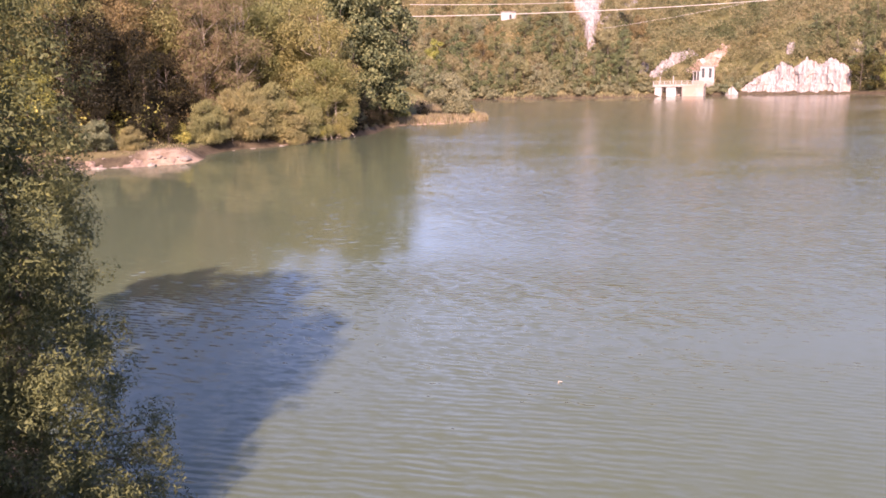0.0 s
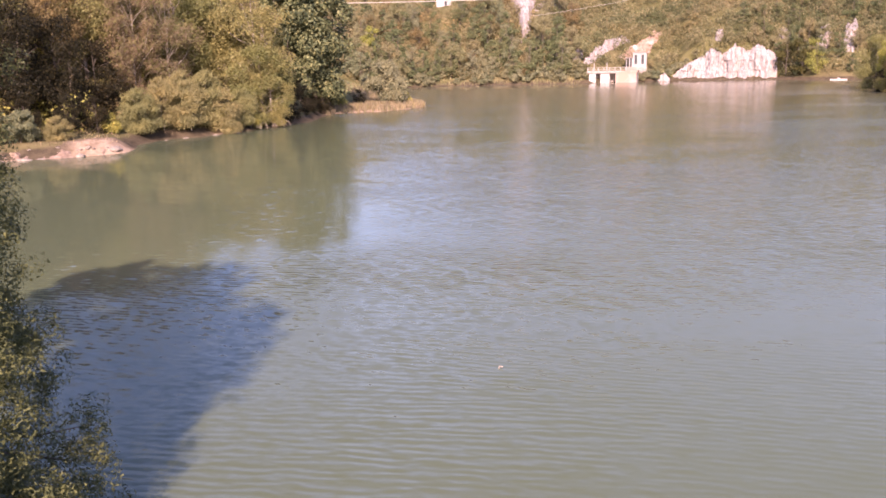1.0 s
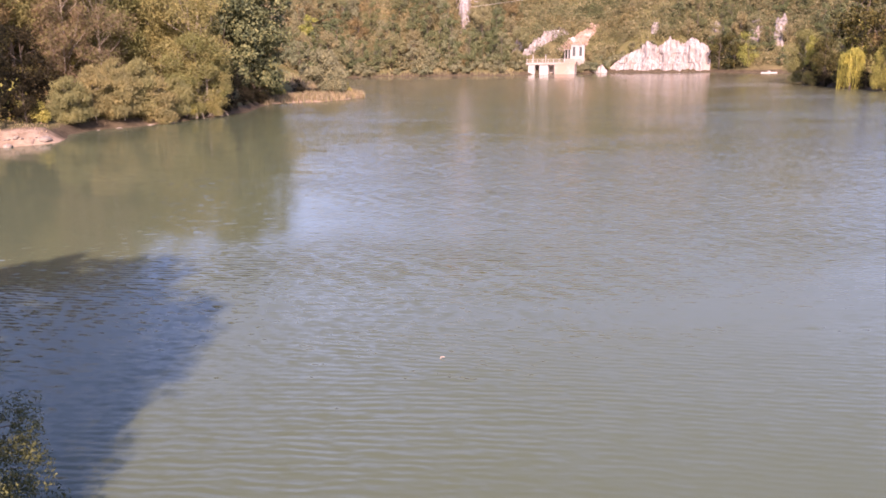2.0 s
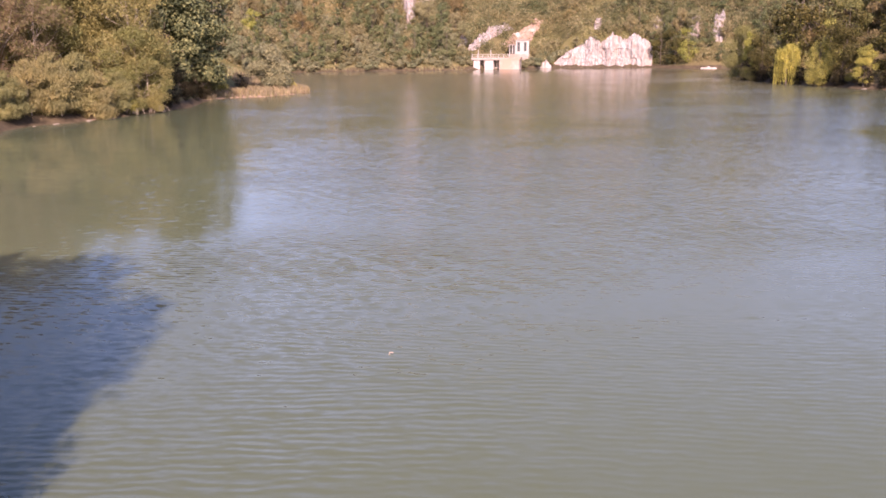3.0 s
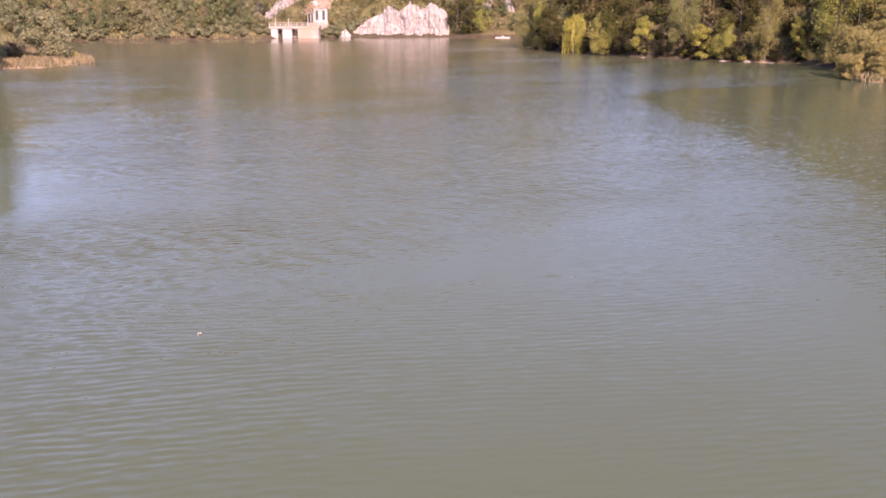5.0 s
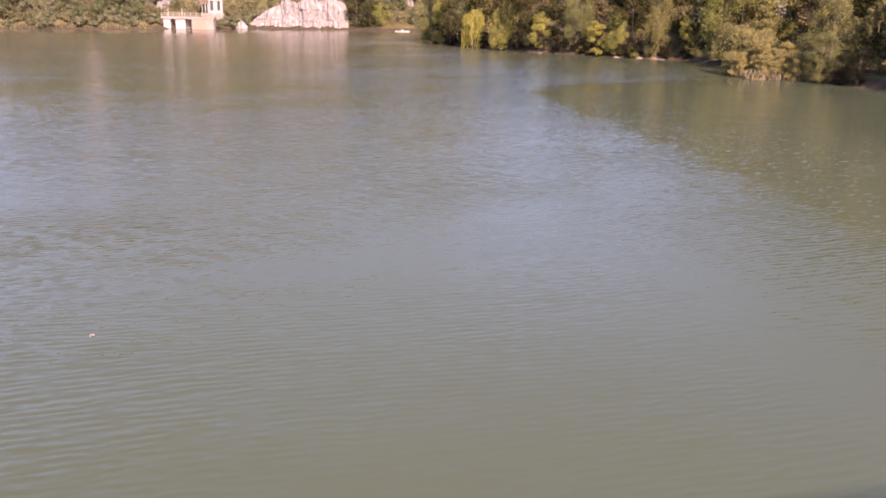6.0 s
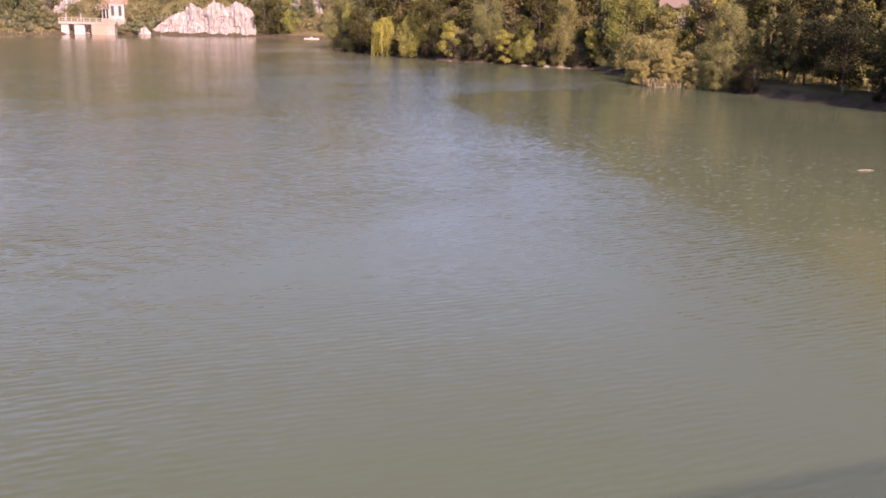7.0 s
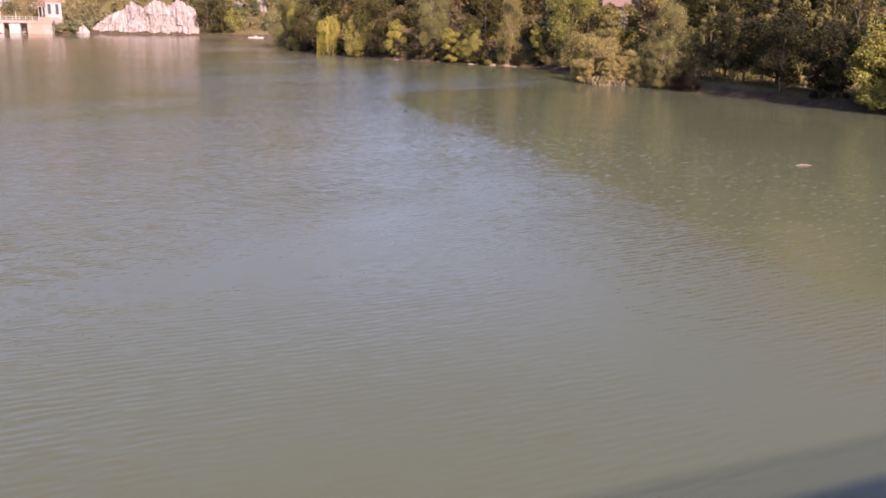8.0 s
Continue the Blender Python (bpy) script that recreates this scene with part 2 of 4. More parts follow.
    def train(scale, turn, slope, bent):
        mp = nt.nodes.new("ShaderNodeMapping")
        mp.inputs["Rotation"].default_value = (0, 0, radians(turn))
        mp.inputs["Scale"].default_value = (0.4, 1.0, 1.0)
        nt.links.new(place_, mp.inputs[0])
        w = nt.nodes.new("ShaderNodeTexWave")
        w.wave_type, w.bands_direction, w.wave_profile = "BANDS", "Y", "SIN"
        for key, value in (("Scale", scale), ("Distortion", bent), ("Detail", 2.0), ("Detail Scale", 1.4), ("Detail Roughness", 0.55)):
            w.inputs[key].default_value = value
        nt.links.new(mp.outputs[0], w.inputs["Vector"])
        c_ = nt.nodes.new("ShaderNodeCombineXYZ")
        nt.links.new(num("MULTIPLY", num("SUBTRACT", w.outputs["Fac"], 0.5), slope), c_.inputs[1])
        return turned(c_.outputs[0], -turn)

    patch = fade(tex(nt, 0.035, 3.0, 0.6, (0.5, 1.0, 1.0), "Object", radians(WIND)), 0.38, 0.6, 0.55, 1.0)
    fine = vec("ADD", slopes(2.5, (0.5, 1.0, 1.0), 0.05, 0.13, WIND), slopes(4.0, (0.5, 1.0, 1.0), 0.08, 0.31, WIND - 8))
    row_a = vec("MULTIPLY", train(0.9, WIND - 6, 0.21, 6.0), blot(0.06, (0.45, 1.0, 1.0), WIND, 0.36, 0.6))
    row_b = vec("MULTIPLY", train(1.25, WIND + 12, 0.19, 5.0), blot(0.07, (0.5, 1.0, 1.0), WIND - 20, 0.4, 0.58))
    fine = vec("ADD", fine, vec("ADD", row_a, row_b))
    # steeper little crests here and there, leaning to the bridge
    crest = vec("MULTIPLY", turned((0.0, -0.12, 0.0), -WIND), blot(3.2, (0.3, 1.0, 1.0), WIND, 0.58, 0.68))
    still = num("MAXIMUM", fade(calm, 0.0, 1.0, 1.0, 0.08), num("MULTIPLY", open_far, num("SUBTRACT", 0.6, num("MULTIPLY", near_far_shore, 0.54))))
    # the water in the lee of the bridge is flatter
    under = fade(vec("DISTANCE", place_, (18.0, 2.0, 0.0), "Value"), 15.0, 36.0, 0.5, 1.0)
    breeze = num("ADD", num("MAXIMUM", num("MAXIMUM", lee(-7.0, 28.0, 24.0, 0.8, 0.4), lee(76.0, 118.0, 46.0, 0.9, 0.5)), num("MULTIPLY", lee(92.0, 205.0, 48.0, 0.2, 0.6), num("SUBTRACT", 1.0, near_far_shore))), 1.0)
    ripple = num("MULTIPLY", num("MULTIPLY", num("MULTIPLY", patch, still), under), breeze)
    wide = slopes(0.3, (0.4, 1.0, 1.0), 0.02, 0.05, WIND)
    up = vec("ADD", vec("ADD", vec("MULTIPLY", fine, ripple), wide), (0.0, 0.0, 1.0))
    up = vec("ADD", up, vec("MULTIPLY", crest, num("MULTIPLY", num("MULTIPLY", patch, under), fade(calm, 0.0, 1.0, 1.0, 1.25))))
    up = vec("NORMALIZE", up)

    rough = num("MAXIMUM", num("MULTIPLY_ADD", calm, -0.14, 0.24), num("MULTIPLY", open_far, 0.22))
    rough = num("MULTIPLY", rough, fade(near_far_shore, 0.0, 1.0, 1.0, 0.16))
    body = nt.nodes.new("ShaderNodeBsdfDiffuse")
    # body colour paler and browner towards the weir, painted for the warm far light
    far_light = fade(num("MULTIPLY_ADD", gust, 40.0, vec("DISTANCE", place_, (78.0, 290.0, 0.0), "Value")), 60.0, 190.0, 0.85, 0.0)
    clear = ramp(nt, tex(nt, 0.02, 3.0, 0.5), [(0.3, (0.081, 0.099, 0.054)), (0.7, (0.091, 0.109, 0.061))])
    nt.links.new(mix(nt, far_light, clear, (0.205, 0.178, 0.108)), body.inputs["Color"])
    gloss = nt.nodes.new("ShaderNodeBsdfGlossy")
    gloss.distribution = "BECKMANN"
    fres = nt.nodes.new("ShaderNodeFresnel")
    fres.inputs["IOR"].default_value = 1.333
    put(rough, gloss.inputs["Roughness"])
    put(up, gloss.inputs["Normal"])
    put(up, fres.inputs["Normal"])
    top = nt.nodes.new("ShaderNodeMixShader")
    nt.links.new(fres.outputs[0], top.inputs[0])
    nt.links.new(body.outputs[0], top.inputs[1])
    nt.links.new(gloss.outputs[0], top.inputs[2])
    nt.links.new(top.outputs[0], nt.nodes["Material Output"].inputs[0])
    return m


GROUND, WATER = ground_mat(), water_mat()


# ---- mesh helpers ----
def link_mesh(name, verts, faces, material, parent=None, label="", smooth=False):
    me = bpy.data.meshes.new(name)
    me.from_pydata([tuple(v) for v in verts], [], [tuple(f) for f in faces])
    me.materials.append(material)
    if smooth:
        me.polygons.foreach_set("use_smooth", [True] * len(me.polygons))
    ob = new(name, me)
    ob.parent = parent
    if label:
        ob["label"] = label
    return ob


def quads_mesh(name, corners, material, parent=None, label=""):
    """Many loose leaves in one mesh. corners: n x 3 x 3 or n x 4 x 3."""
    n, k = corners.shape[:2]
    me = bpy.data.meshes.new(name)
    me.vertices.add(k * n)
    me.vertices.foreach_set("co", np.asarray(corners, np.float32).ravel())
    me.loops.add(k * n)
    me.loops.foreach_set("vertex_index", np.arange(k * n, dtype=np.int32))
    me.polygons.add(n)
    me.polygons.foreach_set("loop_start", np.arange(0, k * n, k, dtype=np.int32))
    me.update(calc_edges=True)
    me.validate()
    me.materials.append(material)
    ob = new(name, me)
    ob.parent = parent
    if label:
        ob["label"] = label
    return ob


def part(name, bm, material, parent, label=""):
    me = bpy.data.meshes.new(name)
    bm.to_mesh(me)
    bm.free()
    me.materials.append(material)
    ob = new(name, me)
    ob.parent = parent
    if label:
        ob["label"] = label
    return ob


def box(x0, x1, y0, y1, z0, z1, bevel=0.0):
    bm = bmesh.new()
    bmesh.ops.create_cube(bm, size=1.0)
    for v in bm.verts:
        v.co = ((x0 + x1) / 2 + v.co.x * (x1 - x0), (y0 + y1) / 2 + v.co.y * (y1 - y0), (z0 + z1) / 2 + v.co.z * (z1 - z0))
    if bevel:
        bmesh.ops.bevel(bm, geom=list(bm.edges), offset=bevel, segments=1, affect="EDGES")
    return bm


def tube(path, radii, sides=7):
    """Rings round a line of points; returns verts and faces."""
    path = np.asarray(path, float)
    verts, faces = [], []
    for i, p in enumerate(path):
        d = path[min(i + 1, len(path) - 1)] - path[max(i - 1, 0)]
        d /= np.linalg.norm(d) + 1e-9
        a = np.cross(d, (0.3, 0.9, 0.2) if abs(d[2]) > 0.8 else (0, 0, 1))
        a /= np.linalg.norm(a)
        b = np.cross(d, a)
        for k in range(sides):
            w = 2 * math.pi * k / sides
            verts.append(p + radii[i] * (math.cos(w) * a + math.sin(w) * b))
    for i in range(len(path) - 1):
        for k in range(sides):
            k2 = (k + 1) % sides
            faces.append((i * sides + k, i * sides + k2, (i + 1) * sides + k2, (i + 1) * sides + k))
    faces.append(tuple(range(sides))[::-1])
    faces.append(tuple((len(path) - 1) * sides + k for k in range(sides)))
    return verts, faces


def join(pieces):
    verts, faces = [], []
    for v, f in pieces:
        k = len(verts)
        verts += list(v)
        faces += [tuple(i + k for i in q) for q in f]
    return verts, faces


# ---- the lie of the land ----
SHORE = [(-9, -80), (-8, -10), (-6.2, 5), (-7.2, 12), (-9.5, 19), (-16, 32), (-24, 48), (-36, 68), (-46, 85), (-42, 93), (-35, 95.5),
         (-28.6, 99.6), (-29.5, 108), (-28.8, 113.7), (-24.3, 117.7), (-20.6, 123), (-15.8, 130), (-11.6, 139), (-9.8, 150),
         (-7.9, 160), (0.5, 161.4), (9, 171.5), (9, 184), (1, 202), (-16, 220), (-10, 250), (0, 272), (9, 285), (25, 287),
         (55, 279.5), (90, 283), (98, 286), (126, 271), (131, 259), (143, 251), (148, 236), (132, 214), (109, 185), (108, 163),
         (111, 144), (117, 129), (124, 118), (118, 104), (105, 90), (103, 85.5), (108, 80), (106, 67), (104.5, 54.5), (105, 45), (106, 20),
         (104, -10), (100, -80)]


def shore_distance(px, py):
    """Metres from the waterline: above 0 on land, below 0 in the lake."""
    px, py = np.asarray(px, float), np.asarray(py, float)
    best, inside = np.full(px.shape, 1e9), np.zeros(px.shape, bool)
    for (x0, y0), (x1, y1) in zip(SHORE, SHORE[1:] + SHORE[:1]):
        dx, dy = x1 - x0, y1 - y0
        k = np.clip(((px - x0) * dx + (py - y0) * dy) / (dx * dx + dy * dy), 0, 1)
        best = np.minimum(best, np.hypot(px - x0 - k * dx, py - y0 - k * dy))
        cross = (y0 > py) != (y1 > py)
        with np.errstate(divide="ignore", invalid="ignore"):
            inside ^= cross & (px < (x1 - x0) * (py - y0) / (y1 - y0 if y1 != y0 else 1e-9) + x0)
    return np.where(inside, -best, best)


def waves(px, py, size):
    """Cheap rolling unevenness, about -1 to 1."""
    a, b = px / size, py / size
    return (np.sin(a * 1.7 + 1.3 * np.sin(b * 1.1)) + np.sin(b * 2.1 + 0.8 * np.sin(a * 1.9 + 2.0)) + 0.6 * np.sin(a * 3.9 - b * 3.1)) / 2.6


def step(x, a, b):
    k = np.clip((x - a) / (b - a), 0, 1)
    return k * k * (3 - 2 * k)


def ground_z(px, py):
    px, py = np.asarray(px, float), np.asarray(py, float)
    s = shore_distance(px, py) + 0.7 * waves(px, py, 2.3) * step(np.hypot(px, py), 25, 70)
    az = np.degrees(np.arctan2(px, py))
    far = step(py, 215, 262) * step(az, -12, -2) * (1 - step(az, 29, 37))
    right = step(px, 60, 95) * (1 - far)
    left = np.clip(1 - far - right, 0, 1)
    bank = 1.3 * step(s, 0.0, 3.0) + 0.05 * np.clip(s, 0, 30)
    bank = bank + 2.4 * np.exp(-((px + 13) / 5.0) ** 2 - ((py - 145) / 10.0) ** 2) * step(s, 0.2, 4.5)
    rise = far * 0.52 * np.clip(s - 3, 0, None) + right * (0.45 + 0.4 * step(az, 44, 54)) * np.clip(s - 36 + 24 * step(py, 88, 110), 0, None) + left * 0.62 * np.clip(s - 12, 0, None)
    top = (66 + 39 * step(az, 2, 10)) * far + (70 + 40 * step(az, 44, 54)) * right + 110 * left
    rise = top * (1 - np.exp(-rise / top))
    rise = rise + far * (0.10 + 0.22 * step(az, 3, 16)) * np.clip(s - 90, 0, 110) + right * 0.2 * np.clip(s - 60, 0, 90)
    spit = step(np.hypot(px - 0, py - 168), 16, 24)
    top_edge = np.exp(-(((px - 113) * 0.89 - (py - 283) * 0.45) / 15.0) ** 4) * step(s, 3.5, 8) * step(py, 262, 272)
    land = 7.5 * top_edge + bank * (0.35 + 0.65 * spit) + rise * spit * (1 + 0.12 * waves(px, py, 31)) + 0.25 * waves(px, py, 5.0) * step(s, 1.5, 8)
    return np.where(s > 0, np.maximum(land, 0.02 * np.clip(s, 0, 5)), np.maximum(0.35 * s, -2.5))


def gz(x, y):
    return float(ground_z(x, y))


def make_ground():
    def axis(lo, hi, a, b, fine):
        inner = list(np.arange(a, b, fine))
        out, x, d = [], b, fine
        while x < hi:
            out.append(x)
            d *= 1.16
            x += d
        low, x, d = [], a, fine
        while x > lo:
            d *= 1.16
            x -= d
            low.append(x)
        return np.array(low[::-1] + inner + out)

    xs, ys = axis(-2400, 2400, -60, 165, 1.6), axis(-2400, 2400, -10, 300, 1.6)
    gx, gy = np.meshgrid(xs, ys)
    z = ground_z(gx, gy)
    verts = np.stack([gx, gy, z], -1).reshape(-1, 3)
    nx, ny = len(xs), len(ys)
    i = np.arange(ny - 1)[:, None] * nx + np.arange(nx - 1)
    faces = np.stack([i, i + 1, i + nx + 1, i + nx], -1).reshape(-1, 4)
    ob = link_mesh("ground", verts.tolist(), faces.tolist(), GROUND, smooth=True)
    tagged(ob, "scrubby hillsides and earth banks round a lake", "ground", kind="structure")


make_ground()
lake = link_mesh("water", [(-120, -120, 0), (260, -120, 0), (260, 320, 0), (-120, 320, 0)], [(0, 1, 2, 3)], WATER)
tagged(lake, "silty grey-green lake water with small wind ripples", "lake", kind="structure")


# ---- plants ----
def leaves_at(rng, pts, out, size, flat=0.5, slim=0.5, droop=0.0, four=False):
    """Three-cornered or diamond leaves at the points, facing about along out."""
    n = len(pts)
    nrm = out * flat + rng.normal(size=(n, 3)) * (1 - flat) + (0, 0, 0.25)
    nrm /= np.linalg.norm(nrm, axis=1, keepdims=True) + 1e-9
    t = np.cross(nrm, rng.normal(size=(n, 3)))
    t[:, 2] -= droop
    t /= np.linalg.norm(t, axis=1, keepdims=True) + 1e-9
    s = np.cross(nrm, t)
    ln = size * rng.uniform(0.6, 1.4, (n, 1))
    if not four:
        return np.stack([pts - t * ln * 0.4 + s * ln * slim * 0.55, pts - t * ln * 0.4 - s * ln * slim * 0.55, pts + t * ln * 0.6], 1)
    return np.stack([pts - t * ln * 0.5, pts + s * ln * slim * 0.5 + nrm * ln * 0.08, pts + t * ln * 0.5, pts - s * ln * slim * 0.5 + nrm * ln * 0.08], 1)


def lump_points(rng, lumps, count, fuzz=0.38):
    """Points in the outer shells of round lumps (x, y, z, r, squash), and the ways outward."""
    lumps = np.asarray(lumps, float)
    w = lumps[:, 3] ** 2
    pick = rng.choice(len(lumps), count, p=w / w.sum())
    d = rng.normal(size=(count, 3))
    d /= np.linalg.norm(d, axis=1, keepdims=True)
    # ragged radius: each lump swells and shrinks with direction
    ph = rng.uniform(0, 6.28, (len(lumps), 3))[pick]
    rag = 1 + 0.22 * (np.sin(3 * d[:, 0] + ph[:, 0]) + np.sin(4 * d[:, 1] + ph[:, 1]) * np.sin(3 * d[:, 2] + ph[:, 2]))
    r = lumps[pick, 3] * rag * rng.uniform(0.25, 1.0, count) ** fuzz
    pts = lumps[pick, :3] + d * r[:, None] * np.stack([np.ones(count), np.ones(count), lumps[pick, 4]], -1)
    return pts, d


def crown_lumps(rng, height, radius, start, shape, n):
    """Lumps of a crown: shape 'round', 'tall', 'cone' or 'bush'."""
    out = []
    for _ in range(n):
        h = rng.uniform(0, 1)
        if shape == "cone":
            wide = 1.0 - 0.85 * h
        elif shape == "tall":
            wide = 0.55 + 0.45 * math.sin(math.pi * (0.15 + 0.8 * h))
        elif shape == "bush":
            wide = math.sqrt(max(0.0, 1 - (h * 0.95) ** 2))
        else:
            wide = math.sin(math.pi * (0.12 + 0.8 * h)) ** 0.7
        a, q = rng.uniform(0, 2 * math.pi), math.sqrt(rng.uniform(0.05, 1)) * 0.82
        r = radius * rng.uniform(0.24, 0.42) * (0.6 + 0.4 * wide)
        z = start + (height - start - r) * h
        out.append((math.cos(a) * q * wide * radius, math.sin(a) * q * wide * radius, max(z, r * 0.55), r, rng.uniform(0.65, 0.95)))
    return out


def wood(rng, height, lumps, girth, start, bent=0.06):
    """Trunk and limbs as one set of tapered tubes, limbs ending in the lumps."""
    top = height * 0.88
    xs = np.cumsum(rng.normal(0, bent * height / 8, (8, 2)), axis=0)
    path = np.array([(0, 0, -0.6)] + [(xs[i, 0], xs[i, 1], top * (i + 1) / 8) for i in range(8)])
    rad = [girth * 1.25] + [girth * (1 - 0.11 * (i + 1)) for i in range(8)]
    pieces = [tube(path, rad, 7)]
    for lx, ly, lz, _, _ in lumps:
        z0 = min(max(start * 0.7, lz - rng.uniform(0.15, 0.3) * height), top * 0.9)
        base = np.array([np.interp(z0, path[:, 2], path[:, k]) for k in range(3)])
        end = np.array([lx, ly, lz])
        mid = (base + end) / 2 + rng.normal(0, 0.05 * height, 3) * (1, 1, 0.4)
        g = girth * rng.uniform(0.22, 0.4)
        pieces.append(tube([base, mid, end], [g, g * 0.65, g * 0.2], 5))
    return join(pieces)


def tree(name, label, seed, height, radius, start, shape, leaf, size, count, lumps=18, girth=0.16, bark=None, category="tree", slim=0.55, flat=0.48, droop=0.0, fuzz=0.38):
    rng = np.random.default_rng(seed)
    root = new(name)
    ls = crown_lumps(rng, height, radius, start, shape, lumps)
    v, f = wood(rng, height, ls, girth, start)
    link_mesh("trunk", v, f, bark or BARK, root, smooth=True)
    pts, d = lump_points(rng, ls, count, fuzz)
    keep = pts[:, 2] > 0.02
    quads_mesh("crown", leaves_at(rng, pts[keep], d[keep], size, flat, slim, droop), leaf, root)
    return tagged(root, label, category)


def bush(name, label, seed, height, radius, leaf, size, count, lumps=12, girth=0.05, bark=None):
    return tree(name, label, seed, height, radius, 0.15 * height, "bush", leaf, size, count, lumps, girth, bark, "bush")


def willow(seed):
    rng = np.random.default_rng(seed)
    root = new("weeping_willow")
    ls = [(0, 0, 7.6, 1.3, 0.7), (1.4, 0.3, 7.0, 1.1, 0.7), (-1.5, 0.2, 6.7, 1.1, 0.7), (0.3, -1.4, 7.0, 1.1, 0.7), (2.6, -0.2, 5.8, 0.9, 0.7), (-2.6, 0.4, 5.6, 0.8, 0.7), (0.2, 1.5, 6.8, 1.1, 0.7)]
    v, f = wood(rng, 8.0, ls, 0.22, 3.0)
    link_mesh("trunk", v, f, BARK, root, smooth=True)
    pts, d = lump_points(rng, ls, 3500)
    quads = [leaves_at(rng, pts, d, 0.34, 0.4, 0.3, 1.0)]
    for _ in range(105):
        a, q = rng.uniform(0, 6.28), math.sqrt(rng.uniform(0.2, 1)) * 2.7
        x, y = math.cos(a) * q, math.sin(a) * q
        z1 = 7.6 - 0.22 * q * q + rng.uniform(-0.4, 0.3)
        ln = rng.uniform(3.0, 7.4)
        k = np.arange(max(z1 - ln, 0.15), z1, 0.1)
        p = np.stack([x + 0.1 * np.sin(k * 2 + a), y + 0.1 * np.cos(k * 2), k], -1)
        quads.append(leaves_at(rng, p, np.tile((math.cos(a), math.sin(a), 0), (len(k), 1)), 0.36, 0.5, 0.28, 2.5))
    quads_mesh("crown", np.concatenate(quads), LEAF_WILLOW, root, "hanging yellow-green strands")
    return tagged(root, "weeping willow with yellow-green hanging strands at the water", "tree")


def place(ob, x, y, s=1.0, turn=0.0, sink=0.05, sz=None):
    ob.matrix_basis = Matrix.LocRotScale((x, y, gz(x, y) - sink), Euler((0, 0, turn)), (s, s, sz or s))
    return ob


def put_copy(ob, x, y, s=1.0, turn=0.0, sink=0.05, sz=None):
    c = copy_thing(ob, Matrix.LocRotScale((x, y, gz(x, y) - sink), Euler((0, 0, turn)), None))
    c.scale = (s, s, sz or s)
    return c


rnd = random.Random(7)

# kinds of tree; the first of each kind stands where it is placed, the others are copies
def kinds():
    k = {}
    k["olive"] = tree("tree", "broadleaf tree with olive-green autumn leaves on the bank", 1, 15, 5.2, 2.5, "round", LEAF_OLIVE, 0.19, 26000, 34, 0.2, BARK_PALE, fuzz=0.5)
    k["olive_b"] = tree("tree", "spreading tree with olive-yellow leaves near the water", 2, 12, 5.0, 0.8, "round", LEAF_OLIVE, 0.19, 23000, 34, 0.17, BARK_PALE, fuzz=0.5)
    k["green"] = tree("tree", "tall green broadleaf tree on the wooded shore", 3, 17, 4.6, 2.0, "tall", LEAF_GREEN, 0.23, 19000, 42, 0.22, fuzz=0.5)
    k["green_b"] = tree("tree", "rounded green tree with lit yellow-green edges", 4, 11, 4.2, 0.6, "round", LEAF_GREEN, 0.21, 16000, 34, 0.16, fuzz=0.5)
    k["dark"] = tree("conifer_tree", "tall dark green conifer with dense foliage", 5, 20, 5.0, 1.5, "tall", LEAF_CONIFER, 0.42, 24000, 48, 0.26)
    k["yellow"] = tree("tree", "slim tree with yellow-green autumn leaves", 6, 10, 2.6, 1.2, "tall", LEAF_YELLOW, 0.21, 10000, 34, 0.12, fuzz=0.5)
    k["brown"] = tree("tree", "tree with thin rust-brown autumn leaves", 7, 15, 4.4, 6.0, "round", LEAF_BROWN, 0.22, 11000, 22, 0.17)
    k["twig"] = tree("bare_tree", "almost bare tree with pale pinkish-brown twigs", 8, 16, 4.2, 2.0, "tall", LEAF_TWIG, 0.4, 15000, 34, 0.1, BARK_PALE, slim=0.14, flat=0.1, fuzz=0.7)
    k["slim"] = tree("poplar_tree", "slim upright tree with lit grey-green tip", 19, 11, 1.7, 1.5, "cone", LEAF_OLIVE, 0.2, 7000, 26, 0.1)
    k["dark_b"] = tree("tree", "dense dark green tree over a bare trunk, shade deepening its leaf colour", 15, 16, 5.2, 3.6, "round", LEAF_DARK_SHADE, 0.3, 11000, 28, 0.24)
    k["dark_c"] = tree("tree", "shore tree over a bare trunk, shade put into its leaves", 23, 16, 5.2, 3.4, "round", LEAF_SHADE, 0.3, 11000, 28, 0.2)
    k["deep_shade"] = tree("ivy_tree", "tree whose near-black leaves carry painted shade", 13, 14, 4.8, 0.6, "round", LEAF_DEEP_SHADE, 0.24, 15000, 30, 0.17)
    k["shrub"] = bush("shrub", "dense olive-yellow shrub on the lake bank", 9, 5, 3.6, LEAF_OLIVE, 0.18, 12000, 22)
    k["shrub_g"] = bush("shrub", "low green shrub by the water", 10, 3.2, 2.4, LEAF_GREEN, 0.21, 4200, 14)
    k["shrub_y"] = tree("shrub", "feathery yellow-green waterside shrub", 11, 6, 2.4, 0.5, "bush", LEAF_GOLD, 0.36, 16000, 60, 0.05, BARK_PALE, "bush", 0.14, 0.05, -1.0, 0.75)
    k["shrub_w"] = tree("shrub", "feathery straw-yellow shrub on the low point", 17, 6, 2.2, 0.5, "bush", LEAF_STRAW, 0.36, 13000, 36, 0.05, BARK_PALE, "bush", 0.14, 0.05, -1.2, 0.65)
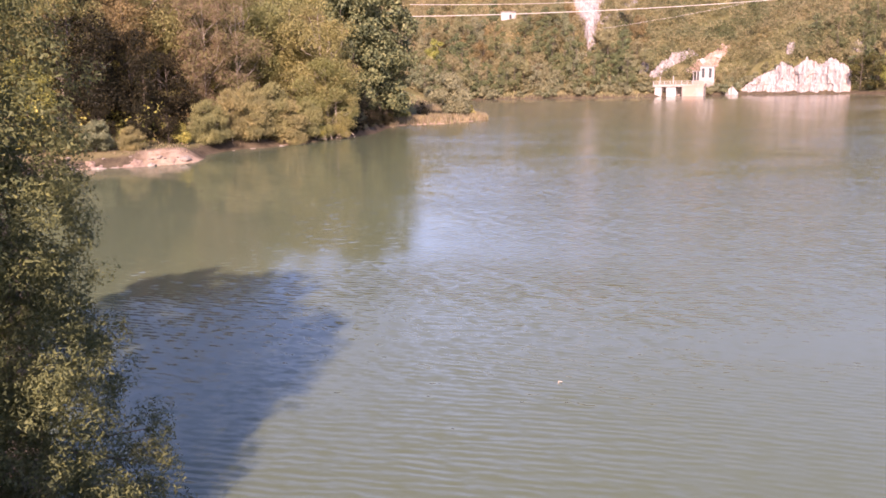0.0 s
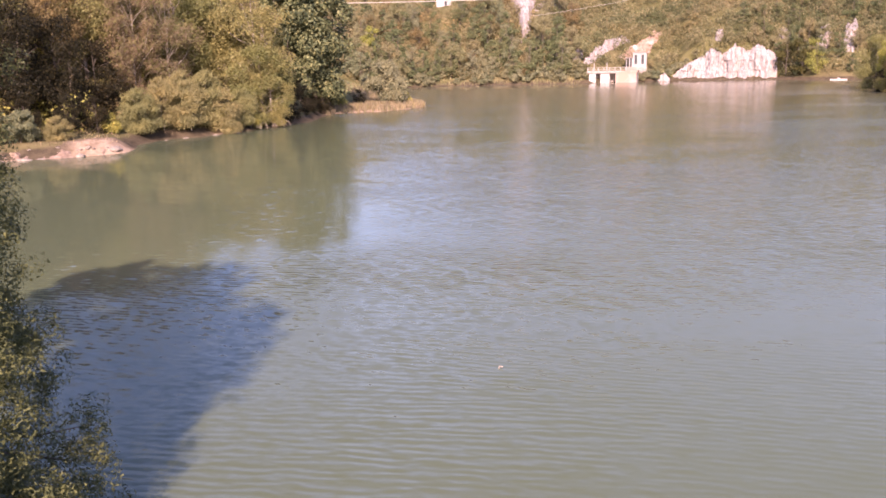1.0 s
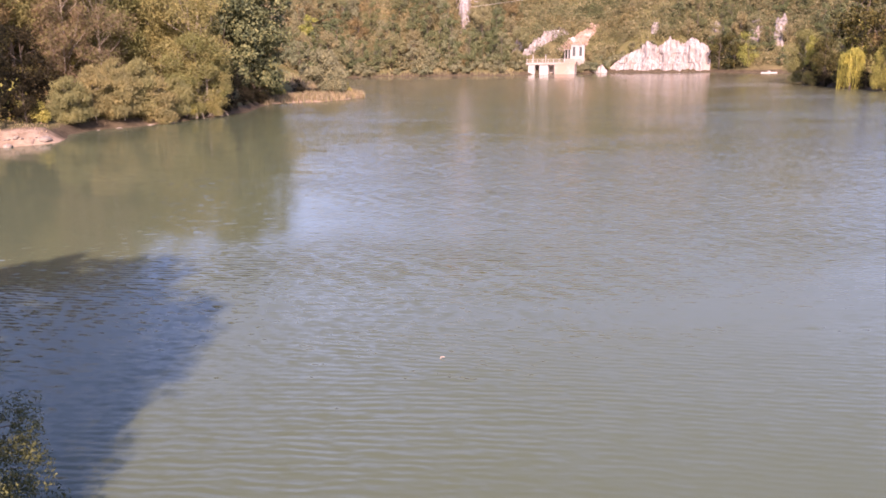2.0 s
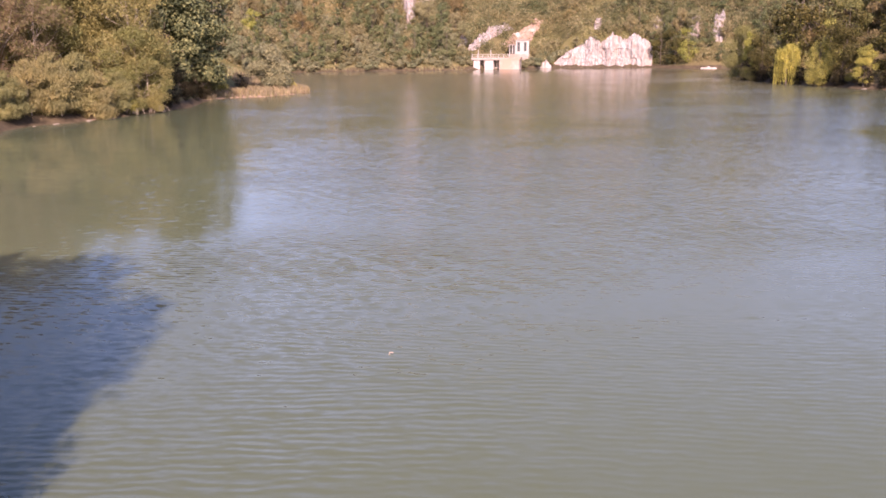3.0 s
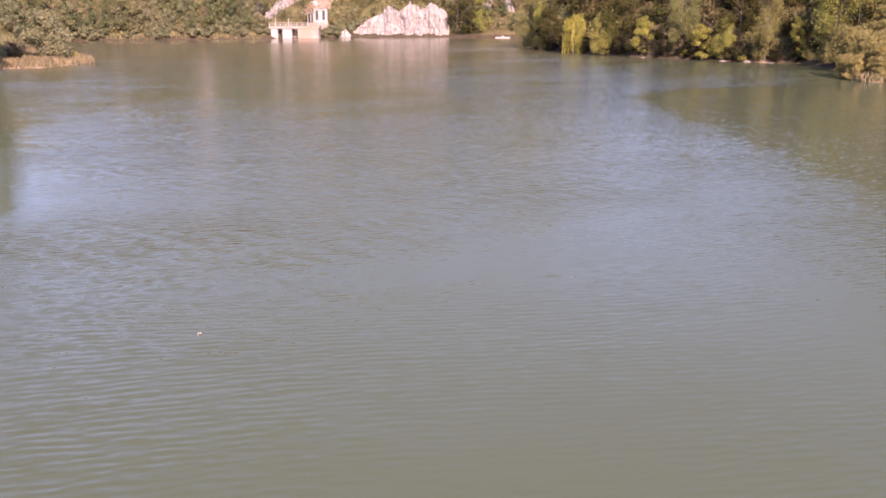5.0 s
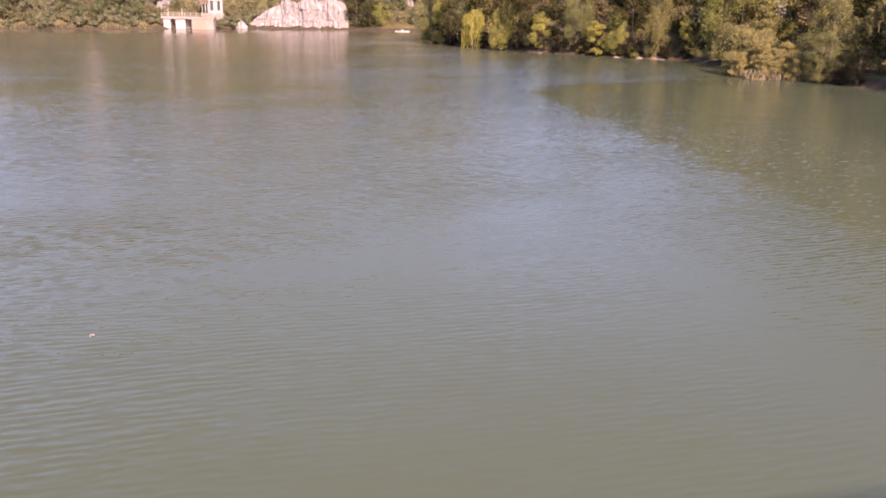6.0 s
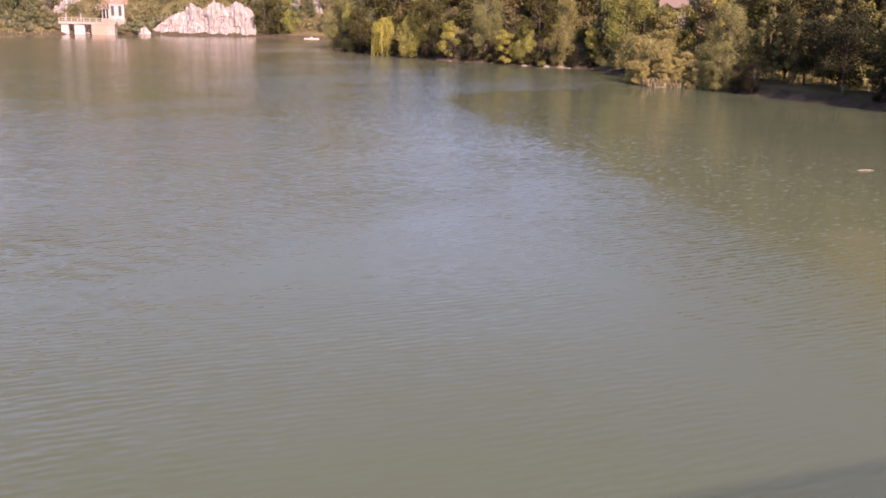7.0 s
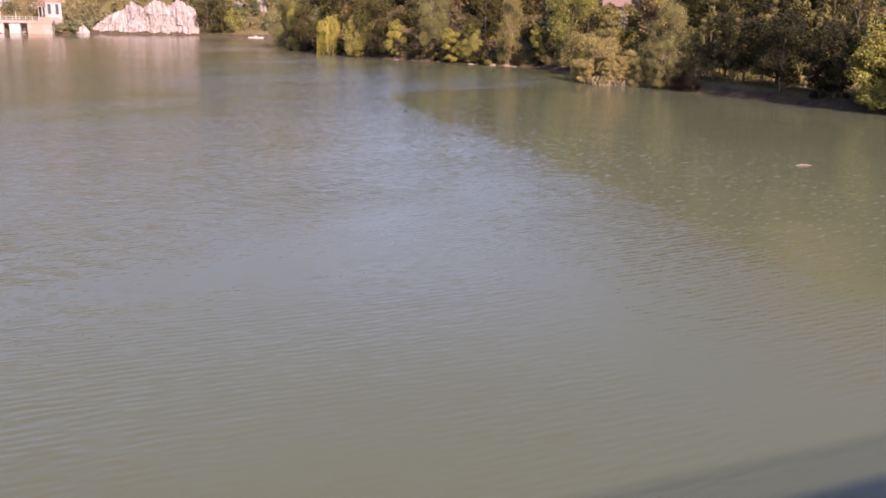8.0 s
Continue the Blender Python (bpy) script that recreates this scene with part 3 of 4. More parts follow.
    k["grey"] = bush("grey_bush", "rounded grey-green bush standing alone on the bank", 12, 6.4, 3.4, LEAF_GREY, 0.23, 17000, 24, 0.08)
    return k


KIND = kinds()
USED = set()


def plant(kind, x, y, s=1.0, sz=None, sink=0.05, group="", label=""):
    turn = rnd.uniform(0, 6.28)
    if kind in USED:
        ob = put_copy(KIND[kind], x, y, s, turn, sink, sz)
    else:
        USED.add(kind)
        ob = place(KIND[kind], x, y, s, turn, sink, sz)
    return tagged(ob, label, group=group)


# ---- left bank ----
LEFT = "trees of the near wooded bank"
plant("olive", -19.0, 135.0, 1.36, label="large olive tree with pale forked limbs leaning over the water", group=LEFT)
plant("olive_b", -17.5, 131.5, 1.12, 0.95, group=LEFT)
plant("olive_b", -16.4, 132.2, 0.85, 0.9, group=LEFT)
for x, y, q in ((-15.6, 131.2, 0.46), (-17.4, 128.8, 0.48)):
    plant("shrub", x, y, q, q * 1.15, group="shrubs of the near bank", label="olive shrub reaching down to the water")
plant("dark", -15.8, 154, 1.25, 1.45, group=LEFT)
plant("dark", -11.4, 158.5, 1.5, 1.4, group=LEFT)
# hollow in the wood: its shade comes from the near-black leaf colour
plant("deep_shade", -47.0, 112, 1.1, 1.2, group=LEFT)
plant("deep_shade", -41.5, 116, 1.0, 1.05, group=LEFT)
plant("deep_shade", -37.0, 118.0, 0.8, 0.85, group=LEFT)
plant("deep_shade", -43.0, 108.5, 0.8, 0.95, group=LEFT)
plant("deep_shade", -38.5, 112.0, 0.7, 0.85, group=LEFT)
# bushes added to darken the steep bank in place of shade
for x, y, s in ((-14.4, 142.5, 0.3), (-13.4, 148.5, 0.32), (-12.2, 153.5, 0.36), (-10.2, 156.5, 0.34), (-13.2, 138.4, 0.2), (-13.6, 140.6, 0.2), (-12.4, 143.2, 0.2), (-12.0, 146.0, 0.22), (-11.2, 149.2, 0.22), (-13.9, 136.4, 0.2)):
    plant("deep_shade", x, y, s, s * 0.9, group=LEFT, label="added bush darkening the steep bank, shade in its leaf colour")
plant("green", -24.5, 153, 1.2, group=LEFT)
plant("twig", -34.0, 126, 1.15, 1.3, group=LEFT)
plant("twig", -30.0, 129.5, 1.15, 1.35, group=LEFT)
plant("twig", -38.0, 131, 1.2, 1.4, group=LEFT)
for x, y, s, sz in ((-25.5, 119.0, 1.35, 1.15), (-22.0, 122.6, 1.25, 1.1), (-28.6, 117.0, 1.3, 1.2), (-30.8, 113.2, 1.2, 1.0), (-24.0, 122.5, 1.4, 1.3), (-19.6, 126.6, 1.1, 0.95), (-27.0, 121.5, 1.3, 1.3)):
    plant("shrub_y", x, y, s, sz, group="shrubs of the near bank", label="feathery golden-olive shrub leaning over the water")
plant("shrub_g", -33.4, 110.0, 0.8, 0.8, group="shrubs of the near bank")
plant("shrub_g", -18.8, 128.5, 0.8, group="shrubs of the near bank")
plant("grey", 1.0, 174, 1.25, 1.5)
plant("shrub_g", 4.5, 178, 0.9, group="shrubs of the near bank")
plant("deep_shade", -4.2, 170.5, 0.3, 0.26, group="shrubs of the near bank", label="dark bush behind the spit, shade in its leaf colour")
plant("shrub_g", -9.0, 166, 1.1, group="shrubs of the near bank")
for x, y, s, k in ((-40.5, 102.5, 0.36, "deep_shade"), (-44, 101, 0.4, "deep_shade"), (-37, 105, 0.36, "deep_shade"), (-46, 104, 0.9, "shrub_g"), (-34.5, 108.5, 0.34, "deep_shade")):
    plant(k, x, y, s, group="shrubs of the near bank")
for x, y, s, k in ((-44, 123, 1.2, "brown"), (-49, 113, 1.1, "olive"), (-54, 118, 1.25, "olive"), (-42, 130, 1.35, "olive"),
                   (-34, 140, 1.3, "brown"), (-48, 131, 1.4, "brown"), (-57, 106, 1.2, "olive_b"), (-56, 130, 1.4, "green"), (-24, 140, 1.35, "olive"),
                   (-21, 147, 1.3, "brown"), (-63, 118, 1.3, "brown"), (-52, 92, 1.0, "olive_b"), (-50, 105, 0.8, "green_b"), (-30, 136, 1.4, "olive"), (-37, 146, 1.6, "green"), (-27, 150, 1.6, "olive"), (-45, 142, 1.7, "brown"), (-62, 134, 1.7, "olive"), (-72, 124, 1.6, "olive")):
    plant(k, x, y, s, group=LEFT)

for x, y, s, sz in ((-36.5, 100.8, 0.7, 0.5), (-42.5, 97.0, 0.8, 0.7)):
    plant("shrub_y", x, y, s, sz, group="shrubs of the near bank", label="low feathery olive shrub on the earth bank")
plant("grey", -39.8, 98.8, 0.62, 0.62, label="low grey-green bush on the earth bank")


def dead_branches(x, y, turn):
    """A fan of bare pale twigs hanging to the water."""
    rng = np.random.default_rng(5)
    pieces = []
    for i in range(16):
        a, ln = rng.uniform(-0.9, 0.9), rng.uniform(1.6, 3.4)
        p0 = np.array((rng.uniform(-1.6, 1.6), 1.2, rng.uniform(1.0, 2.2)))
        p2 = p0 + (math.sin(a) * ln * 0.7, -ln * 0.8, -p0[2] * rng.uniform(0.6, 0.98))
        pieces.append(tube([p0, (p0 + p2) / 2 + (0, 0, 0.35), p2], [0.06, 0.045, 0.02], 5))
        for _ in range(3):
            q = p0 + (p2 - p0) * rng.uniform(0.4, 0.95)
            pieces.append(tube([q, q + rng.normal(0, 0.35, 3) + (0, -0.3, 0.1)], [0.03, 0.012], 4))
    ob = link_mesh("dead_branch", *join(pieces), BARK_PALE, smooth=True)
    ob.matrix_basis = pose(x, y, 0.02, 0, 0, turn) @ Matrix.Scale(0.62, 4)
    return tagged(ob, "bare whitish dead branch hanging to the water", "branch")


dead_branches(-14.9, 131.0, 12)
dead_branches(-17.8, 127.6, -8)

# ---- right bank ----
RIGHT = "trees of the right shore"
plant("olive_b", 111.5, 78.5, 0.8, 0.95)
plant("yellow", 105.4, 45.5, 1.4, 0.95, group=RIGHT)
plant("green_b", 105.6, 39.0, 0.95, 0.95, group=RIGHT)
plant("dark_b", 107.4, 47.5, 0.75, 0.58, group=RIGHT)
place(willow(21), 107.6, 165.5, 1.0, 0.4)
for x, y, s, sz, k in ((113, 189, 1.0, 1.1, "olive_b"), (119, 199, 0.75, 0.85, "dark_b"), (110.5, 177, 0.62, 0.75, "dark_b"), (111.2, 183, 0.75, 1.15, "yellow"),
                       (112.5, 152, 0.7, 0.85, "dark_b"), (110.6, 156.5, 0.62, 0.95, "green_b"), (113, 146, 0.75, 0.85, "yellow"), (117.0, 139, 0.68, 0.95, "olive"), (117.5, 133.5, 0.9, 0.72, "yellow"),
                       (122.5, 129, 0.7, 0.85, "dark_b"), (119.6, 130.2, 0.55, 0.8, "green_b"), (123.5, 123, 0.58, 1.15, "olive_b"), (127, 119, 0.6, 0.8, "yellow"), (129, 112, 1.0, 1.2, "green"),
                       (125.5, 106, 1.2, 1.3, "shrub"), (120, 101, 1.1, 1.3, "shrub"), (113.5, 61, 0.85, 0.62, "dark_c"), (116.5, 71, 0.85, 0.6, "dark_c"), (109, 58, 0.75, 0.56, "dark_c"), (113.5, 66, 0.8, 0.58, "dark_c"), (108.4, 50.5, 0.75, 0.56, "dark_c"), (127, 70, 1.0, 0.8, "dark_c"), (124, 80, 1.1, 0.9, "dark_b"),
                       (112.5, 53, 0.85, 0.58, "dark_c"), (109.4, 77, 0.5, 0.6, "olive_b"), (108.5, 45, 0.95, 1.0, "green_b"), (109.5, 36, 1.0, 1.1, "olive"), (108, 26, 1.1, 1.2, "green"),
                       (109, 14, 1.1, 1.2, "olive"), (107, 2, 1.1, 1.2, "green")):
    plant(k, x - 1.8, y, s * 1.08, sz, group=RIGHT)
for x, y, s, sz in ((104.8, 88.5, 0.8, 0.62), (106.6, 86.4, 0.85, 0.75), (106.0, 91.5, 0.8, 0.65), (108.8, 83.5, 0.85, 0.7), (110.5, 80.0, 0.8, 0.9), (109.5, 88.5, 0.95, 1.0), (107.4, 82.8, 0.65, 0.55), (105.2, 84.8, 0.6, 0.5), (107.8, 89.8, 0.9, 1.05), (107.6, 80.8, 0.75, 0.8), (106.2, 84.0, 0.7, 0.7)):
    plant("shrub_w", x, y, s, sz, group="feathery shrubs on the point")

for x, y in zip((109, 109.6, 110.6, 112, 113.6, 115.4, 117.6, 119.4, 125.6, 123, 120.8, 116, 113, 106.6), (183, 172, 158, 151, 143, 137, 131.5, 127, 116.5, 110, 106, 100, 96.5, 40)):
    plant(rnd.choice(["shrub_g", "shrub_g", "shrub"]), x, y, rnd.uniform(0.45, 0.8), group="low shrubs of the right shore")

# near-black bushes along the waterline, standing in for the shade below the crowns
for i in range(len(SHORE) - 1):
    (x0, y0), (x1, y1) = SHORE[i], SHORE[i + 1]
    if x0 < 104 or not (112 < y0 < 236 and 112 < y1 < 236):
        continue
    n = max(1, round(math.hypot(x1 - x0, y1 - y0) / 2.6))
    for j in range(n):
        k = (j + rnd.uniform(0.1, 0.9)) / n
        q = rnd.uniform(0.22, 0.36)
        plant("deep_shade", x0 + (x1 - x0) * k + 0.8, y0 + (y1 - y0) * k + 0.3, q, q * rnd.uniform(0.8, 1.2), 0.2, "dark bushes at the waterline", "near-black bush at the waterline, standing in for shade under crowns")
for x, y, q in ((110.4, 70.0, 0.66), (109.6, 66.5, 0.82), (110.0, 62.5, 0.86), (111.8, 73.5, 0.8), (109.0, 55.0, 0.8), (117.0, 66.0, 1.05), (118.0, 59.0, 1.1), (117.5, 76.0, 1.05)):
    plant("slim", x, y, q, q * 1.05, 0.05, RIGHT)
# more near-black bushes in place of shade at the waterline
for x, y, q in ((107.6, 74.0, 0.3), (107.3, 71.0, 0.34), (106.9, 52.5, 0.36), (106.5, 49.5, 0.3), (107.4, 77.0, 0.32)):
    plant("deep_shade", x, y, q, q, 0.1, "dark bushes at the waterline", "near-black bush at the waterline, standing in for shade under crowns")

# ---- woods behind the shores: simpler trees of the same kinds ----
FAR_KIND = {
    "olive": tree("tree", "olive-green autumn tree on the wooded slope", 31, 11, 4.0, 1.0, "round", LEAF_OLIVE, 0.34, 3500, 16, 0.16),
    "green": tree("broadleaf_tree", "green broadleaf tree on the wooded slope", 32, 12, 3.8, 1.0, "tall", LEAF_GREEN, 0.34, 3500, 16, 0.16),
    "brown": tree("tree", "rust-brown autumn tree on the wooded slope", 33, 10, 3.8, 1.0, "round", LEAF_BROWN, 0.34, 3600, 16, 0.16),
    "yellow": tree("tree", "yellowing tree on the wooded slope", 34, 11, 3.2, 1.0, "tall", LEAF_YELLOW, 0.34, 3600, 14, 0.14),
    "grey": tree("tree", "grey-green rounded tree near the far waterline", 37, 11, 4.0, 0.6, "round", LEAF_GREY, 0.35, 3400, 18, 0.16),
    "shade": tree("broadleaf_tree", "dark green tree of the woods, leaf colour deepened with painted shade", 38, 12, 4.0, 0.8, "tall", LEAF_DARK_SHADE, 0.36, 3200, 18, 0.16),
    "far_olive": tree("tree", "muted olive-brown tree on the far slope", 39, 11, 4.0, 1.0, "round", LEAF_FAR_OLIVE, 0.33, 3600, 16, 0.16),
    "far_green": tree("broadleaf_tree", "grey-green broadleaf tree at the far shore", 40, 12, 3.8, 0.6, "tall", LEAF_FAR_GREEN, 0.33, 3800, 18, 0.16),
    "dark": tree("pine_tree", "dark green pine on the wooded slope", 35, 11, 3.4, 1.0, "cone", LEAF_CONIFER, 0.35, 3500, 18, 0.16),
    "low": bush("bush", "low grey-green bush at the far waterline", 36, 3.6, 2.6, LEAF_GREY, 0.34, 1900, 10),
}
FAR_USED = set()


def plant_far(kind, x, y, s, group):
    turn = rnd.uniform(0, 6.28)
    sz = s * rnd.uniform(0.85, 1.2)
    if kind in FAR_USED:
        ob = put_copy(FAR_KIND[kind], x, y, s, turn, 0.1, sz)
    else:
        FAR_USED.add(kind)
        ob = place(FAR_KIND[kind], x, y, s, turn, 0.1, sz)
    tagged(ob, group=group)


def scatter(n, x0, x1, y0, y1, s_lo, s_hi, gap, kinds_, sizes, group, keep=None):
    done, tries = [], 0
    while len(done) < n and tries < n * 60:
        tries += 1
        x, y = rnd.uniform(x0, x1), rnd.uniform(y0, y1)
        s = float(shore_distance(x, y))
        if not s_lo < s < s_hi or any(math.hypot(x - a, y - b) < gap for a, b in done) or (keep and not keep(x, y)):
            continue
        done.append((x, y))
        plant_far(rnd.choice(kinds_), x, y, rnd.uniform(*sizes), group)


SIGHT = [(48, 290, 4), (49.5, 298, 4.5), (51.5, 306, 5), (53, 314, 6), (54, 322, 7), (55.5, 330, 7), (25.5, 345, 7), (25, 335, 7), (24.5, 325, 6), (24, 316, 5)]
BARE = [(76, 283, 11), (86, 285, 7), (104, 283, 4.5), (112, 279, 5), (120, 274, 5), (91, 302, 5), (97, 309, 5), (52.6, 314, 4.5), (54, 323, 5), (55.5, 332, 6), (57, 340, 6.5), (58, 347, 7), (60, 360, 7), (27, 354, 6), (26.4, 348, 6), (26, 341, 5), (78, 300, 4)]


def clear_of_roof(x, y):
    return not (abs(math.degrees(math.atan2(x, y)) - 51.3) < 2.4 and math.hypot(x, y) < 190)


def clear_of_rocks(x, y):
    return all(math.hypot(x - a, y - b) > r for a, b, r in BARE + SIGHT)


scatter(70, -16, 66, 268, 300, 0.3, 9, 2.2, ["low"], (0.7, 1.2), "bushes of the far shore", clear_of_rocks)
scatter(95, -30, 70, 286, 345, 5, 56, 4.2, ["far_olive", "far_green", "dark", "far_olive", "brown", "grey"], (0.7, 1.1), "trees of the far slope", clear_of_rocks)
scatter(52, -16, 64, 268, 302, 2.0, 12, 3.2, ["far_green", "dark", "far_green", "grey", "far_olive"], (0.6, 1.0), "trees of the far slope", clear_of_rocks)
scatter(14, 44, 58, 283, 314, 2.0, 40, 2.6, ["low", "low", "far_olive"], (0.5, 0.7), "bushes of the far shore")
for x, y, k, s in ((90.6, 283.6, "low", 1.2), (92.2, 285.4, "far_olive", 0.6), (90.2, 287.0, "far_olive", 0.55), (94.5, 287.5, "low", 1.3), (88.6, 284.0, "low", 0.9), (87.0, 283.5, "low", 1.0), (85.6, 283.0, "low", 0.8), (96.5, 290, "far_olive", 0.6), (100, 290, "low", 1.0), (103, 289, "low", 1.1), (106, 288, "far_olive", 0.45), (109, 286.5, "low", 1.1), (112, 285.5, "low", 1.0), (97.5, 291.5, "low", 1.2), (116, 284, "far_olive", 0.45), (66.5, 283, "low", 1.0), (65, 285, "far_olive", 0.6)):
    plant_far(k, x, y, s, "bushes of the far shore")
for x, y, k, s in ((130.5, 106.5, "olive", 0.92), (133.5, 104.8, "green", 0.85), (128.6, 104.6, "olive", 0.8), (134.8, 109.8, "shade", 0.82), (137, 106.5, "olive", 0.85), (131, 111, "green", 0.85), (133, 108.8, "olive", 0.8), (137.5, 111.5, "olive", 0.62), (127.5, 108.5, "shade", 0.8), (135.5, 102.5, "green", 0.8), (126, 102.5, "olive", 0.7)):
    plant_far(k, x, y, s, "woods of the right slope")
plant_far("yellow", -2.5, 291, 1.25, "trees of the far slope")
for x, y, k in ((128.5, 269.5, "shade"), (131.5, 264.5, "shade"), (134, 261, "green"), (130, 274, "shade"), (133.5, 268, "dark")):
    plant_far(k, x, y, 0.95, "trees of the far slope")
scatter(55, 122, 185, 225, 305, 1.5, 45, 4.2, ["far_olive", "far_green", "dark", "far_green"], (0.6, 0.95), "trees of the far slope", clear_of_rocks)
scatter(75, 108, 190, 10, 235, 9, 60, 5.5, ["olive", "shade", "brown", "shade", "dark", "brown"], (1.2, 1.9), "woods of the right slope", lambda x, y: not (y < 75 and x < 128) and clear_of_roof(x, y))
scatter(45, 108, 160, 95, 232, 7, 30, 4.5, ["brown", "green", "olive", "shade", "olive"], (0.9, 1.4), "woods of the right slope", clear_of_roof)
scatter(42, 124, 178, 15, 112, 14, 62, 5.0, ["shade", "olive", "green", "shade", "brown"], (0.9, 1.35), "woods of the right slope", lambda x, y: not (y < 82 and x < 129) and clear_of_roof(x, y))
scatter(36, -110, -12, 110, 260, 12, 80, 6.0, ["olive", "brown", "olive", "green", "brown"], (1.2, 1.8), "woods of the left slope")


# ---- scrub over the far hillside ----
def scrub(name, label, count, area, keep, seed, tones):
    rng = np.random.default_rng(seed)
    x0, x1, y0, y1 = area
    x, y = rng.uniform(x0, x1, count * 4), rng.uniform(y0, y1, count * 4)
    s = shore_distance(x, y)
    ok = (s > 3) & keep(x, y)
    x, y = x[ok][:count], y[ok][:count]
    z = ground_z(x, y)
    r = 0.8 + 2.4 * rng.uniform(0, 1, len(x)) ** 1.8
    groups = rng.integers(0, len(tones), len(x))
    root = new(name)
    for g, leaf in enumerate(tones):
        m = groups == g
        lumps = np.stack([x[m], y[m], z[m] + 0.5 * r[m], r[m], rng.uniform(0.7, 1.35, m.sum())], -1)
        pts, d = lump_points(rng, lumps, int(m.sum() * 100))
        quads_mesh("foliage", leaves_at(rng, pts, d, 0.44, 0.32, 0.6), leaf, root)["kind"] = "stuff"
    return tagged(root, label, "scrub", kind="stuff")


def away_from_bare(x, y):
    ok = np.ones(x.shape, bool)
    for a, b, r in BARE:
        ok &= np.hypot(x - a, y - b) > r * 0.75
    return ok


def rusty_side(x, y):
    return away_from_bare(x, y) & (x - 0.19 * y + 9 * waves(x, y, 13.0) < 0)


def green_side(x, y):
    return away_from_bare(x, y) & (x - 0.19 * y + 9 * waves(x, y, 13.0) >= -6)


scrub("hillside_scrub", "dense rust-brown autumn scrub on the far hillside", 2500, (-30, 100, 268, 425), rusty_side, 41,
      [LEAF_SCRUB, LEAF_FAR_OLIVE, LEAF_SCRUB, LEAF_BROWN])
scrub("hillside_scrub", "dense grey-green scrub on the far hillside", 4300, (40, 195, 268, 425), green_side, 46,
      [LEAF_HEATH, LEAF_HEATH, LEAF_FAR_OLIVE, LEAF_HEATH])
scrub("undergrowth", "tangled undergrowth below the bank trees", 900, (-75, -8, 92, 190), lambda x, y: shore_distance(x, y) > 7, 42, [LEAF_OLIVE, LEAF_GREEN, LEAF_BROWN])
scrub("undergrowth", "grey-green scrub on the slope behind the pontoon", 800, (118, 195, 200, 300), away_from_bare, 44, [LEAF_HEATH, LEAF_FAR_OLIVE])
scrub("undergrowth", "undergrowth along the wooded shore, gap shade in its darkest leaf colour", 800, (104, 175, 80, 245), lambda x, y: shore_distance(x, y) > 4, 43, [LEAF_DARK_SHADE, LEAF_BROWN, LEAF_OLIVE])


scrub("undergrowth", "dark olive undergrowth on the wooded slope", 1100, (126, 195, 10, 130), lambda x, y: shore_distance(x, y) > 14, 45, [LEAF_DARK_SHADE, LEAF_FAR_OLIVE, LEAF_FAR_GREEN])


# ---- grass and reeds along the waterline ----
def grass(name, label, area, count, lo, hi, height, leaf, seed, keep=None):
    rng = np.random.default_rng(seed)
    x0, x1, y0, y1 = area
    x, y = rng.uniform(x0, x1, count * 8), rng.uniform(y0, y1, count * 8)
    s = shore_distance(x, y)
    ok = (s > lo) & (s < hi)
    if keep:
        ok &= keep(x, y)
    x, y = x[ok][:count], y[ok][:count]
    n = len(x)
    z = ground_z(x, y)
    h = height * rng.uniform(0.5, 1.3, n)
    lean, a = rng.normal(0, 0.22, (n, 2)), rng.uniform(0, 6.28, n)
    w = 0.10 * height ** 0.5
    side = np.stack([np.cos(a) * w, np.sin(a) * w, np.zeros(n)], -1)
    base = np.stack([x, y, z - 0.05], -1)
    tip = base + np.stack([lean[:, 0] * h, lean[:, 1] * h, h], -1)
    ob = quads_mesh(name, np.stack([base - side, base + side, tip + side * 0.2, tip - side * 0.2], 1), leaf)
    return tagged(ob, label, "grass", kind="stuff")


grass("dry_grass", "tan dry grass on the low spit", (-14, 12, 156, 200), 8000, 0.1, 12, 0.9, GRASS_DRY, 51)
grass("bank_grass", "short dry grass on the earth bank", (-50, -12, 90, 150), 1800, 1.6, 10, 0.26, GRASS_DRY, 52)
grass("meadow_grass", "sunlit yellow meadow grass behind the shore trees", (104, 150, 20, 90), 14000, 7, 40, 0.6, LEAF_STRAW, 53)
grass("far_grass", "olive-tan grass on the far waterline", (-20, 66, 240, 292), 3000, 0.2, 3.5, 0.8, LEAF_FAR_OLIVE, 54)
grass("reeds", "straw-coloured reeds round the point", (102, 114, 78, 96), 2600, -0.4, 3.0, 0.9, GRASS_DRY, 55)


